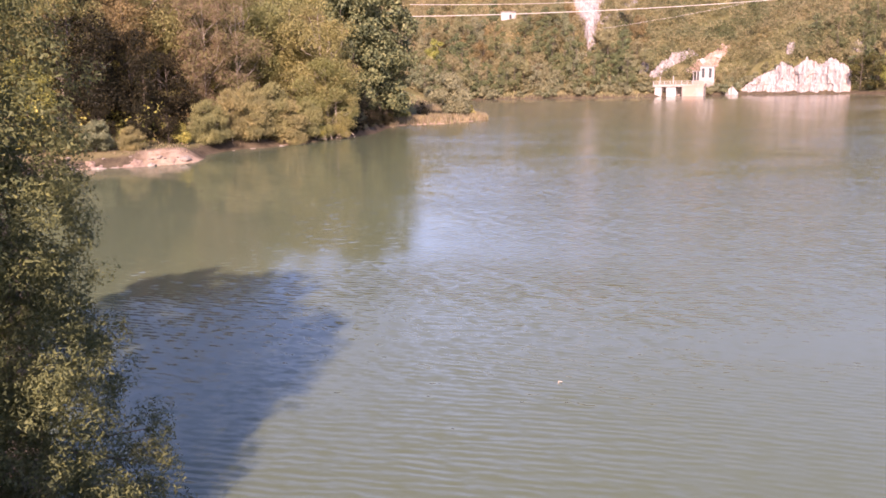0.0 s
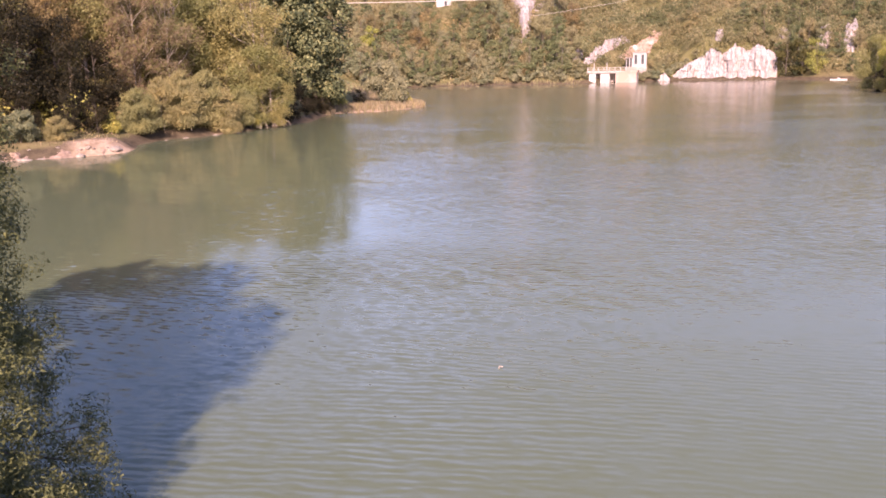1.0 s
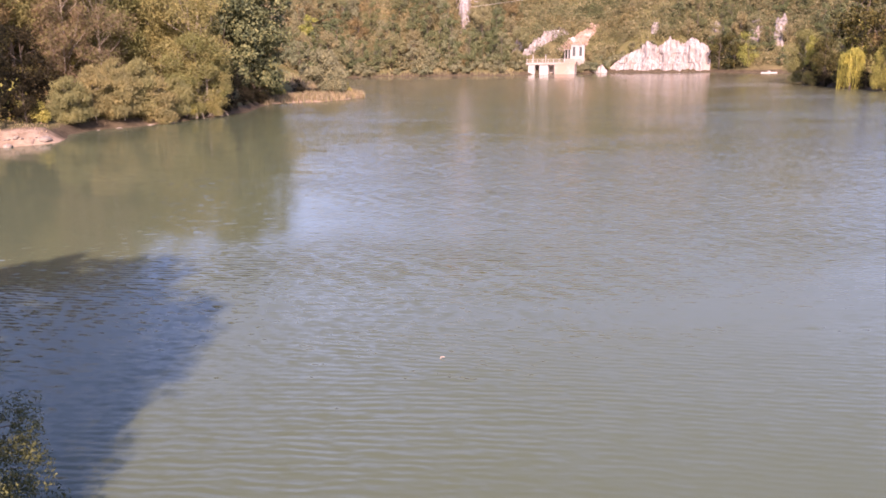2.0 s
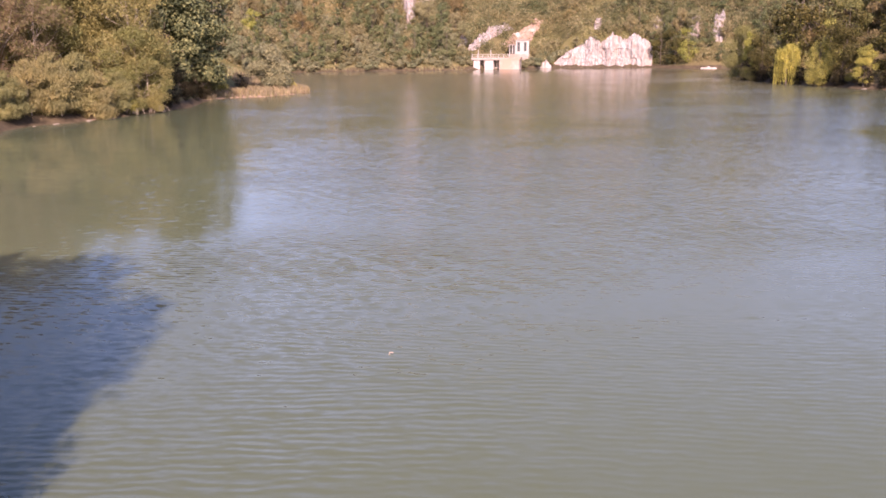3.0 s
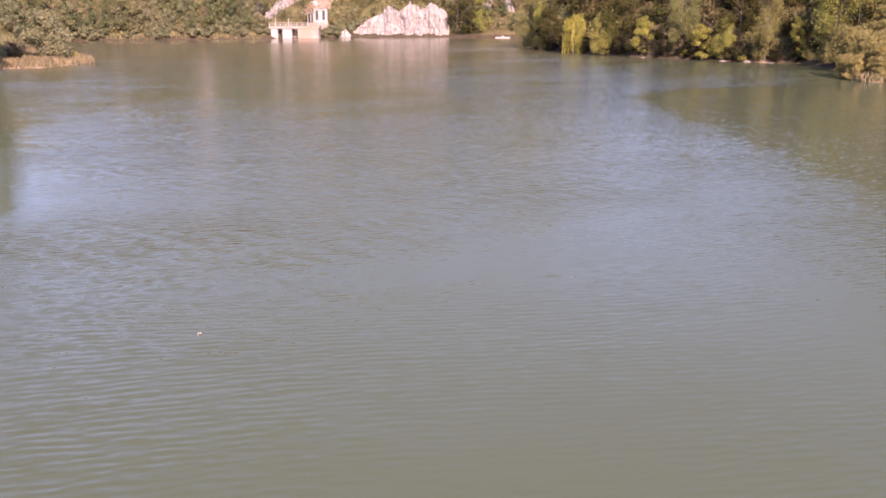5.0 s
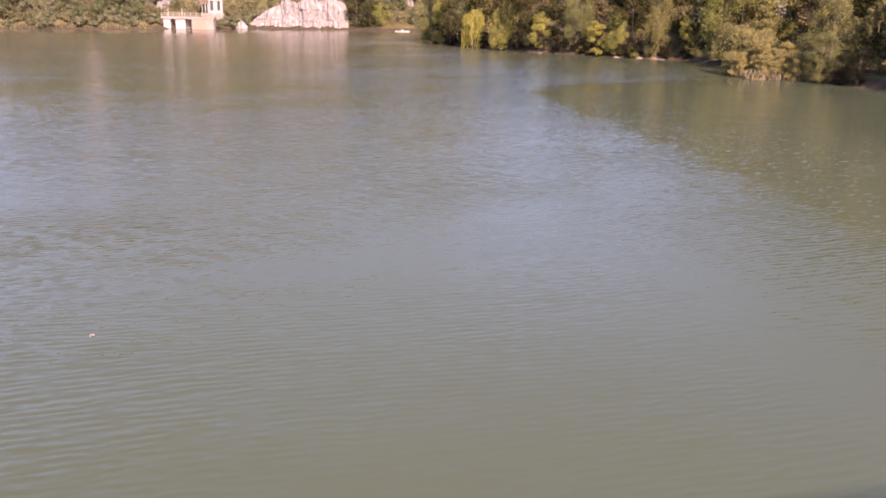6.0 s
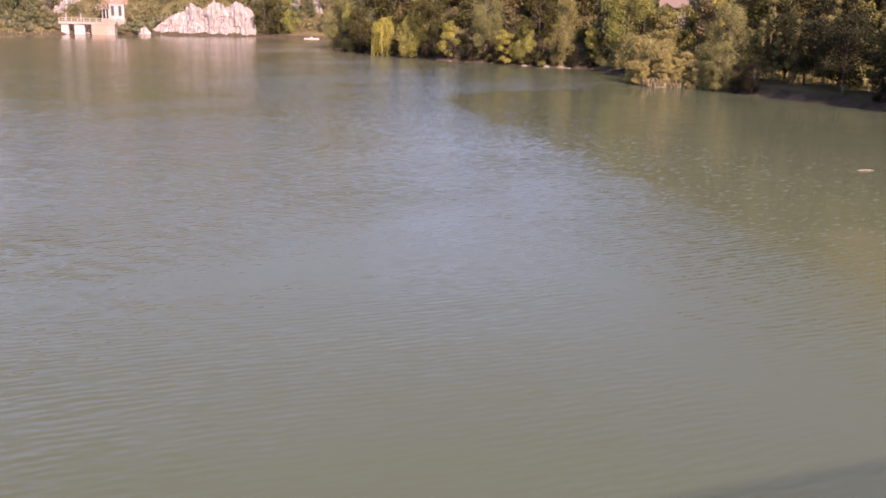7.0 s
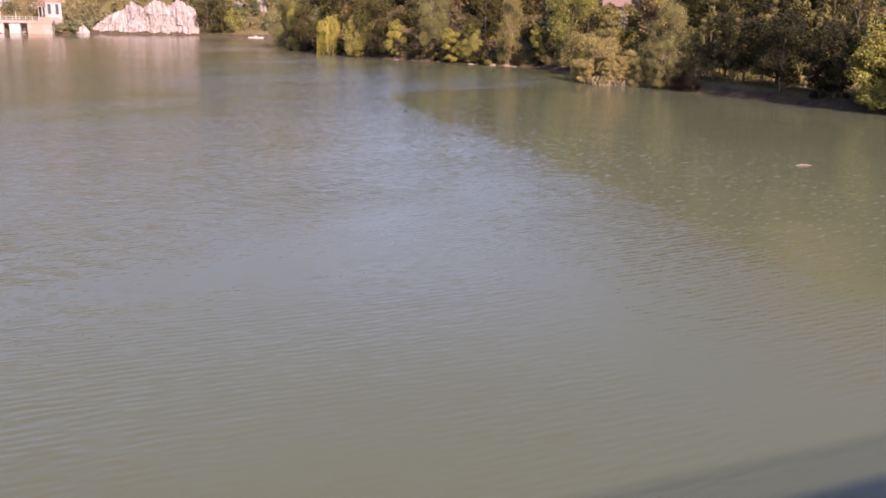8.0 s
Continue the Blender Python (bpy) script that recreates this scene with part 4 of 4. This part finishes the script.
# ---- rocks ----
def rock_face(name, label, line, heights, depth, material, seed, nu=80, nv=34, rough=1.0, base=None):
    """A broken rock wall along a ground line (water side on the right hand), its top running back into the slope."""
    line, n = np.asarray(line, float), len(line)
    at = np.linspace(0, 1, n)
    verts = []
    for i in range(nu + 1):
        u = i / nu
        p = np.array([np.interp(u, at, line[:, k]) for k in (0, 1)])
        q = line[-1] - line[0]
        q = q / np.linalg.norm(q)
        out = np.array([q[1], -q[0]])
        z0 = (gz(*p) if base is None else base) - 0.6
        hgt = np.interp(u, np.linspace(0, 1, len(heights)), heights)
        hgt *= 0.98 + 0.16 * noise.noise(Vector((u * 7 + seed, 0.3, seed))) + 0.07 * noise.noise(Vector((u * 23, 2.3, seed))) + 0.06 * noise.noise(Vector((u * 61, 1.3, seed)))
        for j in range(nv + 1):
            v = j / nv
            k = min(v / 0.72, 1.0)
            back = depth * (0.25 * k ** 1.4 + (0.75 * ((v - 0.72) / 0.28) if v > 0.72 else 0))
            z = z0 + (hgt + 0.6) * (k - (0.12 * ((v - 0.72) / 0.28) if v > 0.72 else 0))
            w = Vector((p[0] * 0.12, p[1] * 0.12, z * 0.09 + seed))
            d = rough * (2.0 * noise.noise(w) + 1.3 * noise.noise(Vector((p[0] * 0.35, p[1] * 0.35, z * 0.15 + seed))) + 0.7 * noise.noise(Vector((p[0] * 0.9, p[1] * 0.9, z * 0.4 + seed))))
            d += rough * (0.3 * noise.cell(Vector((p[0] * 0.5, p[1] * 0.5, z * 0.33 + seed))) + 0.3 * noise.noise(Vector((p[0] * 2.1, p[1] * 2.1, z * 1.1 + seed))) - 0.5)
            d *= min(1.0, 0.3 + 1.2 * math.sin(math.pi * min(max(u, 0.02), 0.98)))
            verts.append((p[0] + out[0] * (d - back), p[1] + out[1] * (d - back), z + 0.35 * rough * noise.noise(w * 7)))
    m = nv + 1
    faces = [(i * m + j, (i + 1) * m + j, (i + 1) * m + j + 1, i * m + j + 1) for i in range(nu) for j in range(nv)]
    ob = link_mesh(name, verts, faces, material)
    return tagged(ob, label, "rock")


rock_face("cliff", "pale pinkish-white limestone cliff rising from the water", [(97.5, 287.0), (107, 282), (117, 277), (126.5, 271.5)], [2.0, 4.5, 7.0, 8.0, 10.5, 9.0, 11, 10, 11, 10, 8.0], 7, LIMESTONE, 3, 170, 52, 0.9, -0.3)
rock_face("rock", "low white rock at the waterline", [(90.5, 284.5), (93, 284.0), (95.5, 282.8)], [0.8, 1.8, 3.0, 1.0], 2.5, LIMESTONE, 5, 24, 14, 0.4, -0.2)
def rock_patch(label, a, b, width_a, width_b, amp, material, seed):
    """Bare rock breaking out of the slope in a strip from a to b, ragged where it dives back under the soil."""
    a, b = np.array(a, float), np.array(b, float)
    ln = np.linalg.norm(b - a)
    q = (b - a) / ln
    side = np.array([-q[1], q[0]])
    nu, nv = int(ln / 0.45) + 8, int(2 * max(width_a, width_b) / 0.45) + 6
    verts = []
    for i in range(nu + 1):
        u = -0.12 + 1.24 * i / nu
        w = width_a + (width_b - width_a) * min(max(u, 0), 1)
        for j in range(nv + 1):
            v = 2.0 * j / nv - 1.0
            p = a + q * u * ln + side * v * w * 1.2
            k = Vector((p[0] * 0.22, p[1] * 0.22, seed))
            mask = min(1.0, (1 - abs(v)) * 2.2, (u + 0.12) * 9, (1.12 - u) * 9) - 0.35
            h = amp * (mask * 1.25 + 0.65 * noise.noise(k) + 0.45 * noise.noise(k * 2.7) + 0.4 * noise.noise(k * 6.5) + 0.25 * noise.cell(k * 4.0))
            verts.append((p[0], p[1], max(h, -0.8)))
    verts = np.array(verts)
    verts[:, 2] += ground_z(verts[:, 0], verts[:, 1])
    m = nv + 1
    faces = [(i * m + j, (i + 1) * m + j, (i + 1) * m + j + 1, i * m + j + 1) for i in range(nu) for j in range(nv)]
    return tagged(link_mesh("rock_outcrop", verts, faces, material), label, "rock")


def earth_bank(a, b, depth, height, seed):
    """Bare crumbling earth between the water and the turf, in gullies and slipped lumps."""
    a, b = np.array(a, float), np.array(b, float)
    ln = np.linalg.norm(b - a)
    q = (b - a) / ln
    side = np.array([-q[1], q[0]])
    nu, nv, verts = int(ln / 0.22), 26, []
    for i in range(nu + 1):
        for j in range(nv + 1):
            u, v = i / nu, j / nv
            p = a + q * u * ln + side * (v * depth - 0.8 + 0.8 * noise.noise(Vector((u * ln * 0.35, 1.0, seed))))
            k = Vector((p[0] * 0.6, p[1] * 0.6, seed))
            ends = min(1.0, u * 6, (1 - u) * 6)
            rise = height * (0.75 + 0.5 * noise.noise(k * 0.7)) * min(1.0, v * 1.7) ** 0.8 * ends
            gully = 0.34 * noise.ridged_multi_fractal(Vector((u * ln * 0.8, v * 0.7, seed)), 1.0, 2.1, 3, 1.0, 2.0, noise_basis="PERLIN_ORIGINAL") - 0.4
            verts.append((p[0], p[1], rise + (gully + 0.16 * noise.noise(k * 3.1) + 0.1 * noise.cell(k * 4)) * min(1.0, 4 * v) * min(1.0, 5 * (1 - v)) - 0.15 - 0.5 * max(0.0, v - 0.8) * 5 - (1 - ends) * 0.5))
    m = nv + 1
    faces = [(i * m + j, (i + 1) * m + j, (i + 1) * m + j + 1, i * m + j + 1) for i in range(nu) for j in range(nv)]
    return tagged(link_mesh("earth_bank", verts, faces, SOIL_PINK), "bare crumbling pinkish earth bank above the waterline", "bank")


earth_bank((-43.5, 92.2), (-28.2, 99.6), 4.6, 1.05, 3)
rock_patch("white rock ribs breaking through scrub above the weir", (71, 293.5), (87, 309), 1.1, 1.7, 1.9, LIMESTONE, 8)
rock_patch("rust-stained bare rock slope behind the white house", (86, 296), (101, 316), 3.4, 1.6, 1.2, RUST_ROCK, 11)
rock_patch("white rock knob on the scrubby slope", (133.3, 283.4), (138.3, 290.4), 2.0, 2.4, 3.2, LIMESTONE, 14)
rock_patch("white rock knob on the scrubby slope", (142.3, 274.4), (147.3, 282.4), 1.8, 2.2, 4.0, LIMESTONE, 17)
rock_patch("white rock knob on the scrubby slope", (147.3, 267.4), (152.3, 275.4), 1.8, 2.2, 4.0, LIMESTONE, 19)
rock_patch("white rock knob above the cliff", (113.5, 288.5), (115.5, 292), 1.0, 1.2, 2.0, LIMESTONE, 21)
rock_patch("tall white rock rib running down the hillside", (52.3, 311), (62, 378), 1.5, 6.5, 4.2, LIMESTONE, 23)
rock_patch("white rock band high on the hillside", (62, 334), (84, 378), 1.4, 2.0, 1.7, LIMESTONE, 27)
rock_patch("white rock band high on the hillside", (47, 362), (51, 378), 1.6, 1.6, 1.8, LIMESTONE, 29)
rock_patch("white rock band high on the hillside", (88, 372), (100, 384), 2.2, 2.2, 1.9, LIMESTONE, 31)
rock_patch("small white rock on the scrubby hillside", (65, 331), (68, 336), 1.2, 1.0, 2.4, LIMESTONE, 35)
rock_patch("small white rock on the scrubby hillside", (69.5, 337), (73, 341), 0.9, 1.0, 2.2, LIMESTONE, 37)
rock_patch("pale rock scar low on the far slope", (66, 291), (69, 299), 1.2, 1.4, 1.6, LIMESTONE, 33)


def boulder(seed, r, squash=0.6):
    rng = random.Random(seed)
    bm = bmesh.new()
    bmesh.ops.create_icosphere(bm, subdivisions=2, radius=r)
    for v in bm.verts:
        k = 1 + 0.35 * noise.noise(v.co * (1.3 / r) + Vector((seed, 0, 0))) + rng.uniform(-0.05, 0.05)
        v.co = Vector((v.co.x * k * 1.25, v.co.y * k, v.co.z * k * squash))
    me = bpy.data.meshes.new("boulder")
    bm.to_mesh(me)
    bm.free()
    me.materials.append(STONE_GREY)
    return tagged(new("boulder", me), "weathered grey-brown boulder at the water's edge", "boulder")


STONES = [boulder(i, 1.0) for i in range(3)]
for i, (x, y, s) in enumerate(((-20.4, 122.6, 1.0), (-19.5, 123.8, 0.7), (-25.8, 116.6, 0.6), (-30.2, 99.8, 0.7), (-33, 96.8, 0.6), (-38.2, 94.6, 0.8), (-27.9, 114.3, 0.5), (-22.5, 120, 0.5),
                               (-36.6, 95.4, 0.5), (-40.5, 93.7, 0.6), (106.5, 83.2, 0.7), (108.2, 80.6, 0.6), (117.2, 129.1, 0.8), (119.5, 125.2, 0.7), (121.6, 121.5, 0.9), (110.8, 145, 0.6))):
    if i < 3:
        place(STONES[i], x, y, s, i * 1.3, 0.15)
    else:
        put_copy(STONES[i % 3], x, y, s, i * 1.3, 0.15)


for i in range(20):
    # smaller stones strewn along the earth bank
    k = rnd.uniform(0, 1)
    x, y = -43 + 14.5 * k + rnd.uniform(-0.6, 0.6), 93.4 + 6.6 * k + rnd.uniform(-0.4, 1.6)
    if float(shore_distance(x, y)) > -0.4:
        put_copy(STONES[i % 3], x, y, rnd.uniform(0.12, 0.28), rnd.uniform(0, 6), 0.06)


# ---- weir and its house on the far shore ----
def weir():
    root = new("weir")
    part("pier", box(0.7, 2.9, 0, 4, -2.4, 3.0, 0.08), WHITE_PAINT, root)
    part("pier", box(4.4, 7.4, 0, 4, -2.4, 3.0, 0.08), WHITE_PAINT, root)
    part("abutment", box(9.3, 16.0, -0.3, 5, -2.4, 3.1, 0.1), CONCRETE, root, "pale stained concrete abutment")
    part("back_wall", box(0.7, 9.3, 3.2, 3.8, -2.4, 2.95), CONCRETE, root)
    part("deck", box(0.1, 13.9, -0.4, 4.4, 3.0, 3.75, 0.06), CONCRETE, root, "concrete footbridge deck with rusty edge")
    part("step_block", box(13.95, 16.3, -0.1, 4.6, 3.1, 3.9, 0.06), CONCRETE, root)
    for i in range(8):
        part("rail_post", box(0.3 + i * 1.75, 0.42 + i * 1.75, -0.3, -0.18, 3.75, 4.85), METAL_GREY, root)
    for z in (4.2, 4.78):
        part("rail", box(0.25, 12.7, -0.29, -0.2, z, z + 0.08), METAL_GREY, root)
    for x in (1.6, 5.8):
        part("lamp_post", box(x, x + 0.16, 3.9, 4.06, 3.75, 6.3), METAL_GREY, root)
    root.matrix_basis = pose(67.6, 282.2, 0, 0, 0, -24)
    return tagged(root, "small weir with white piers and a concrete deck", "weir")


def weir_house():
    root = new("weir_house")
    part("wall", box(0, 4.4, 0, 4, 0, 4.5, 0.05), WHITE_PAINT, root)
    part("roof", box(-0.25, 4.65, -0.3, 4.3, 4.5, 4.75, 0.05), CONCRETE, root)
    for x0, x1 in ((0.55, 1.45), (2.75, 3.65)):
        w = part("window", box(x0, x1, -0.10, 0.05, 0.9, 3.9), DARK_OPENING, root, "tall dark window")
        part("frame", join_boxes([(x0 - 0.12, x0, -0.18, 0.02, 0.8, 4.0), (x1, x1 + 0.12, -0.18, 0.02, 0.8, 4.0), (x0 - 0.12, x1 + 0.12, -0.19, 0.02, 3.9, 4.05), (x0 - 0.12, x1 + 0.12, -0.24, 0.02, 0.75, 0.9)]), WHITE_PAINT, w)
    for x in (-2.2, -1.2, -0.35):
        part("column", box(x, x + 0.32, -0.2, 0.2, 0, 2.9, 0.04), WHITE_PAINT, root)
    part("porch_roof", box(-2.5, -0.26, -0.4, 2.6, 2.9, 3.15, 0.04), CONCRETE, root)
    # dark wall colour stands in for the shade inside the porch
    part("porch_wall", box(-2.2, -0.02, 2.0, 2.4, 0, 2.9), DARK_OPENING, root, "porch back, its shade put in as a dark colour")
    part("plinth", box(-2.5, 4.6, -0.4, 4.3, -4.6, 0.0, 0.05), CONCRETE, root)
    root.matrix_basis = pose(84.2, 287.0, 4.7, 0, 0, -20)
    return tagged(root, "white house with tall dark windows beside the weir", "house")


def join_boxes(list_):
    bm = bmesh.new()
    for b in list_:
        one = box(*b)
        me = bpy.data.meshes.new("tmp")
        one.to_mesh(me)
        one.free()
        bm.from_mesh(me)
        bpy.data.meshes.remove(me)
    return bm


weir()
weir_house()


def hut():
    root = new("hut")
    part("wall", box(-2.9, 2.9, -1.6, 1.6, -0.5, 2.6, 0.05), WHITE_PAINT, root)
    part("roof", box(-3.1, 3.1, -1.9, 1.9, 2.6, 2.85, 0.05), CONCRETE, root)
    part("door", box(0.3, 1.3, -1.66, -1.58, 0.0, 2.0), DARK_OPENING, root, "dark doorway")
    root.matrix_basis = pose(26.7, 354, gz(26.7, 354) - 0.3, 0, 0, -5)
    return tagged(root, "small white flat-roofed hut on the hillside", "hut")


hut()


def slope_house():
    root = new("house")
    part("wall", box(-2.4, 2.4, -3.0, 3.0, -1.5, 6.4, 0.05), WHITE_PAINT, root)
    for side in (-1, 1):
        bm = box(-2.8, 2.8, 0.0, 4.1, 0.0, 0.22, 0.03)
        bm.transform(Matrix.Translation((0, -3.6 * side, 6.2)) @ Matrix.Rotation(radians(0 if side > 0 else 180), 4, "Z") @ Matrix.Rotation(radians(28), 4, "X"))
        part("roof", bm, ROOF_TILE, root, "faded red tiled roof")
    root.matrix_basis = pose(141.5, 113.3, gz(141.5, 113.3) - 1.6, 0, 0, -51)
    return tagged(root, "house with a faded red tiled roof among trees", "house")


slope_house()


def pontoon():
    root = new("pontoon")
    part("hull", box(-2.4, 2.4, -0.9, 0.9, -0.25, 0.35, 0.12), WHITE_PAINT, root)
    part("deck", box(-2.3, 2.3, -0.8, 0.8, 0.35, 0.43, 0.02), CONCRETE, root)
    part("bench", box(-0.4, 0.4, -0.5, 0.5, 0.43, 0.75, 0.03), WHITE_PAINT, root)
    root.matrix_basis = pose(137.0, 252.8, 0.0, 0, 0, -28)
    return tagged(root, "white flat pontoon moored at the shore", "boat")


pontoon()


def drift(name, label, x, y, ln, turn):
    p = [(-ln / 2, 0, 0.0), (-ln / 6, 0.06, 0.05), (ln / 5, -0.05, 0.06), (ln / 2, 0.1, 0.0)]
    v, f = tube(p, [0.015 + 0.006 * ln, 0.02 + 0.01 * ln, 0.02 + 0.006 * ln, 0.01], 7)
    ob = link_mesh(name, v, f, BARK_PALE, smooth=True)
    ob.matrix_basis = pose(x, y, 0, 0, 0, turn)
    return tagged(ob, label, "driftwood")


drift("driftwood", "pale piece of driftwood floating on the lake", 3.6, 26.3, 0.15, 20)
drift("driftwood", "pale bare branch floating on the lake", 60.1, 29.9, 1.35, -30)


# ---- power line over the far shore ----
def power_cable(a, b, sag, r, label):
    a, b = np.array(a), np.array(b)
    k = np.linspace(0, 1, 41)[:, None]
    p = a + (b - a) * k
    p[:, 2] -= (4 * sag * k * (1 - k))[:, 0]
    v, f = tube(p, [r] * 41, 6)
    ob = link_mesh("power_cable", v, f, CABLE, smooth=True)
    return tagged(ob, label, "cable", "cables over the far shore")


power_cable((-8.5, 239.8, 24.09), (97.9, 262.3, 28.01), 0.78, 0.085, "pale power cable strung above the far shore")
power_cable((-8.6, 244.8, 27.56), (50.4, 285.6, 30.28), 0.40, 0.07, "pale power cable strung above the far shore")
power_cable((49.9, 285.7, 21.65), (94.4, 274.2, 28.25), 0.49, 0.03, "pale power cable strung above the far shore")


# ---- the bridge underfoot, which throws its shadow on the near water ----
def bridge():
    root = new("bridge")
    part("deck", box(-70, 130, -7.6, 0.35, 7.3, 8.25, 0.04), CONCRETE, root)
    part("kerb", box(-70, 130, -0.15, 0.25, 8.25, 8.36, 0.02), CONCRETE, root)
    rods = join([([(x + dx, 0.13 + dy, z) for z in (8.36, 9.39) for dx, dy in ((-0.016, -0.016), (0.016, -0.016), (0.016, 0.016), (-0.016, 0.016))],
                  [(0, 1, 5, 4), (1, 2, 6, 5), (2, 3, 7, 6), (3, 0, 4, 7)]) for x in np.arange(-69.9, 130, 0.13)])
    link_mesh("balusters", *rods, METAL_GREY, root)["kind"] = "stuff"
    part("handrail", box(-70, 130, 0.11, 0.15, 9.38, 9.425, 0.01), METAL_GREY, root)
    for x in (-44, -12, 24, 60, 96):
        part("pier", box(x - 0.8, x + 0.8, -6.5, -1.0, -4, 7.3, 0.1), CONCRETE, root)
    root.matrix_basis = pose(0, 0, 0, 0, 0, -18)
    return tagged(root, "concrete road bridge with a slim steel railing", "bridge")


bridge()


# ---- the tree beside the bridge ----
def near_tree():
    rng = np.random.default_rng(77)
    root = new("bank_tree")
    ls = []
    for az, el, d, r in ((-31, 5, 16.2, 1.93), (-29.6, 2, 15.8, 1.6), (-28.5, -1.5, 15.8, 1.55), (-31, -4, 16.3, 2.37), (-27.8, -5, 16.6, 1.5), (-27.3, -8.5, 17.1, 1.45), (-30, -10, 17.7, 2.05), (-26.8, -12, 17.6, 1.44), (-26.0, -15.5, 17.6, 1.49), (-29, -16, 17.6, 2.16), (-24.6, -18.3, 17.5, 1.5), (-28, -20, 17.0, 1.78), (-31, -20, 16.2, 2.19), (-21.4, -23.8, 16.3, 0.99), (-24, -24.8, 16.3, 1.17), (-27, -25.5, 16.3, 1.52), (-30, -26, 15.6, 1.79), (-22.5, -27, 16.1, 1.24), (-26, -29, 15.6, 1.66), (-30, -30, 15.0, 1.93), (-34, -12, 16.8, 2.63), (-35, 0, 15.8, 2.52), (-35, 8, 16.2, 2.26), (-31, 10, 16.4, 1.69), (-20.6, -21.9, 16.5, 0.55), (-36, -24, 16.3, 2.76), (-30, 8.5, 15.4, 1.13), (-31.5, 10, 15.3, 1.35), (-31, 13, 15.2, 1.35), (-34, 15, 15.2, 1.57)):
        a = radians(az)
        if az > -25 and el < -17:
            d, r = d * 1.16, r * 0.98
        ls.append((d * math.sin(a) + 10.5, d * math.cos(a) - 18.5, 10 + d * math.tan(radians(el)) - 1.0, r * 0.94, 1.0))
    # the top of the crown
    for x, y, z, r in ((-10.6, 16.5, 15.6, 1.7), (-12.4, 16.0, 15.0, 2.0), (-10.2, 14.8, 13.4, 1.6), (-14.6, 16.4, 14.2, 2.0), (-12.0, 14.6, 12.8, 2.3), (-14.4, 15.4, 11.0, 2.4), (-16.2, 17.0, 12.0, 2.0), (-9.4, 14.6, 11.4, 1.3), (-10.6, 18.0, 13.0, 2.0), (-10.2, 15.6, 7.2, 1.7)):
        ls.append((x + 10.5, y - 18.5, z - 1.0, r, 0.9))
    v, f = wood(rng, 14.5, ls, 0.2, 1.5, 0.03)
    link_mesh("trunk", v, f, BARK, root, smooth=True)
    # sprigs sit on the outer shells of the boughs, leaves on the sprigs
    at, out = lump_points(rng, ls, 3400, 0.22)
    sprigs = [(p[0], p[1], p[2], r, 0.8) for p, r in zip(at, rng.uniform(0.2, 0.46, len(at)))]
    pts, dd = lump_points(rng, sprigs, 340000, 0.45)
    quads_mesh("crown", leaves_at(rng, pts, dd, 0.08, 0.75, 0.4), LEAF_NEAR, root)
    root.matrix_basis = pose(-10.5, 18.5, 1.0)
    return tagged(root, "leafy grey-green tree with narrow leaves beside the bridge", "tree")


near_tree()


# trees mostly out of view, added to shade the near tree and the water
shadow_tree = tree("tree", "leafy tree mostly out of view by the bridge, added for its shadow", 61, 11.8, 2.2, 5.0, "round", LEAF_NEAR, 0.19, 11500, 22, 0.2)
place(shadow_tree, -8.3, 9.5, 0.5, 0.5, 0.05, 1.2)
for x, y, s, sz in ((-10.9, 16.6, 1.0, 1.4), (-12.9, 16.4, 1.05, 1.44), (-15.4, 17.0, 1.1, 1.42), (-10.2, 15.4, 0.8, 1.2), (-15.7, 22.6, 1.25, 1.05), (-9.8, 12.4, 0.5, 1.25)):
    tagged(put_copy(shadow_tree, x, y, s, x, 0.05, sz), group="trees by the bridge")
# unseen shrubs, added to shade the near tree's foot and the water
low = bush("shrub", "grey-green shrub out of view below the bridge, added for its shadow", 62, 6.3, 2.4, LEAF_NEAR, 0.19, 9000, 16)
place(low, -9.6, 10.0, 1.0, 0.8)
tagged(put_copy(low, -7.9, 10.4, 0.7, 2.0, 0.05, 1.1), group="trees by the bridge")
tagged(put_copy(low, -11.4, 17.4, 1.1, 4.0, 0.05, 1.25), group="trees by the bridge")
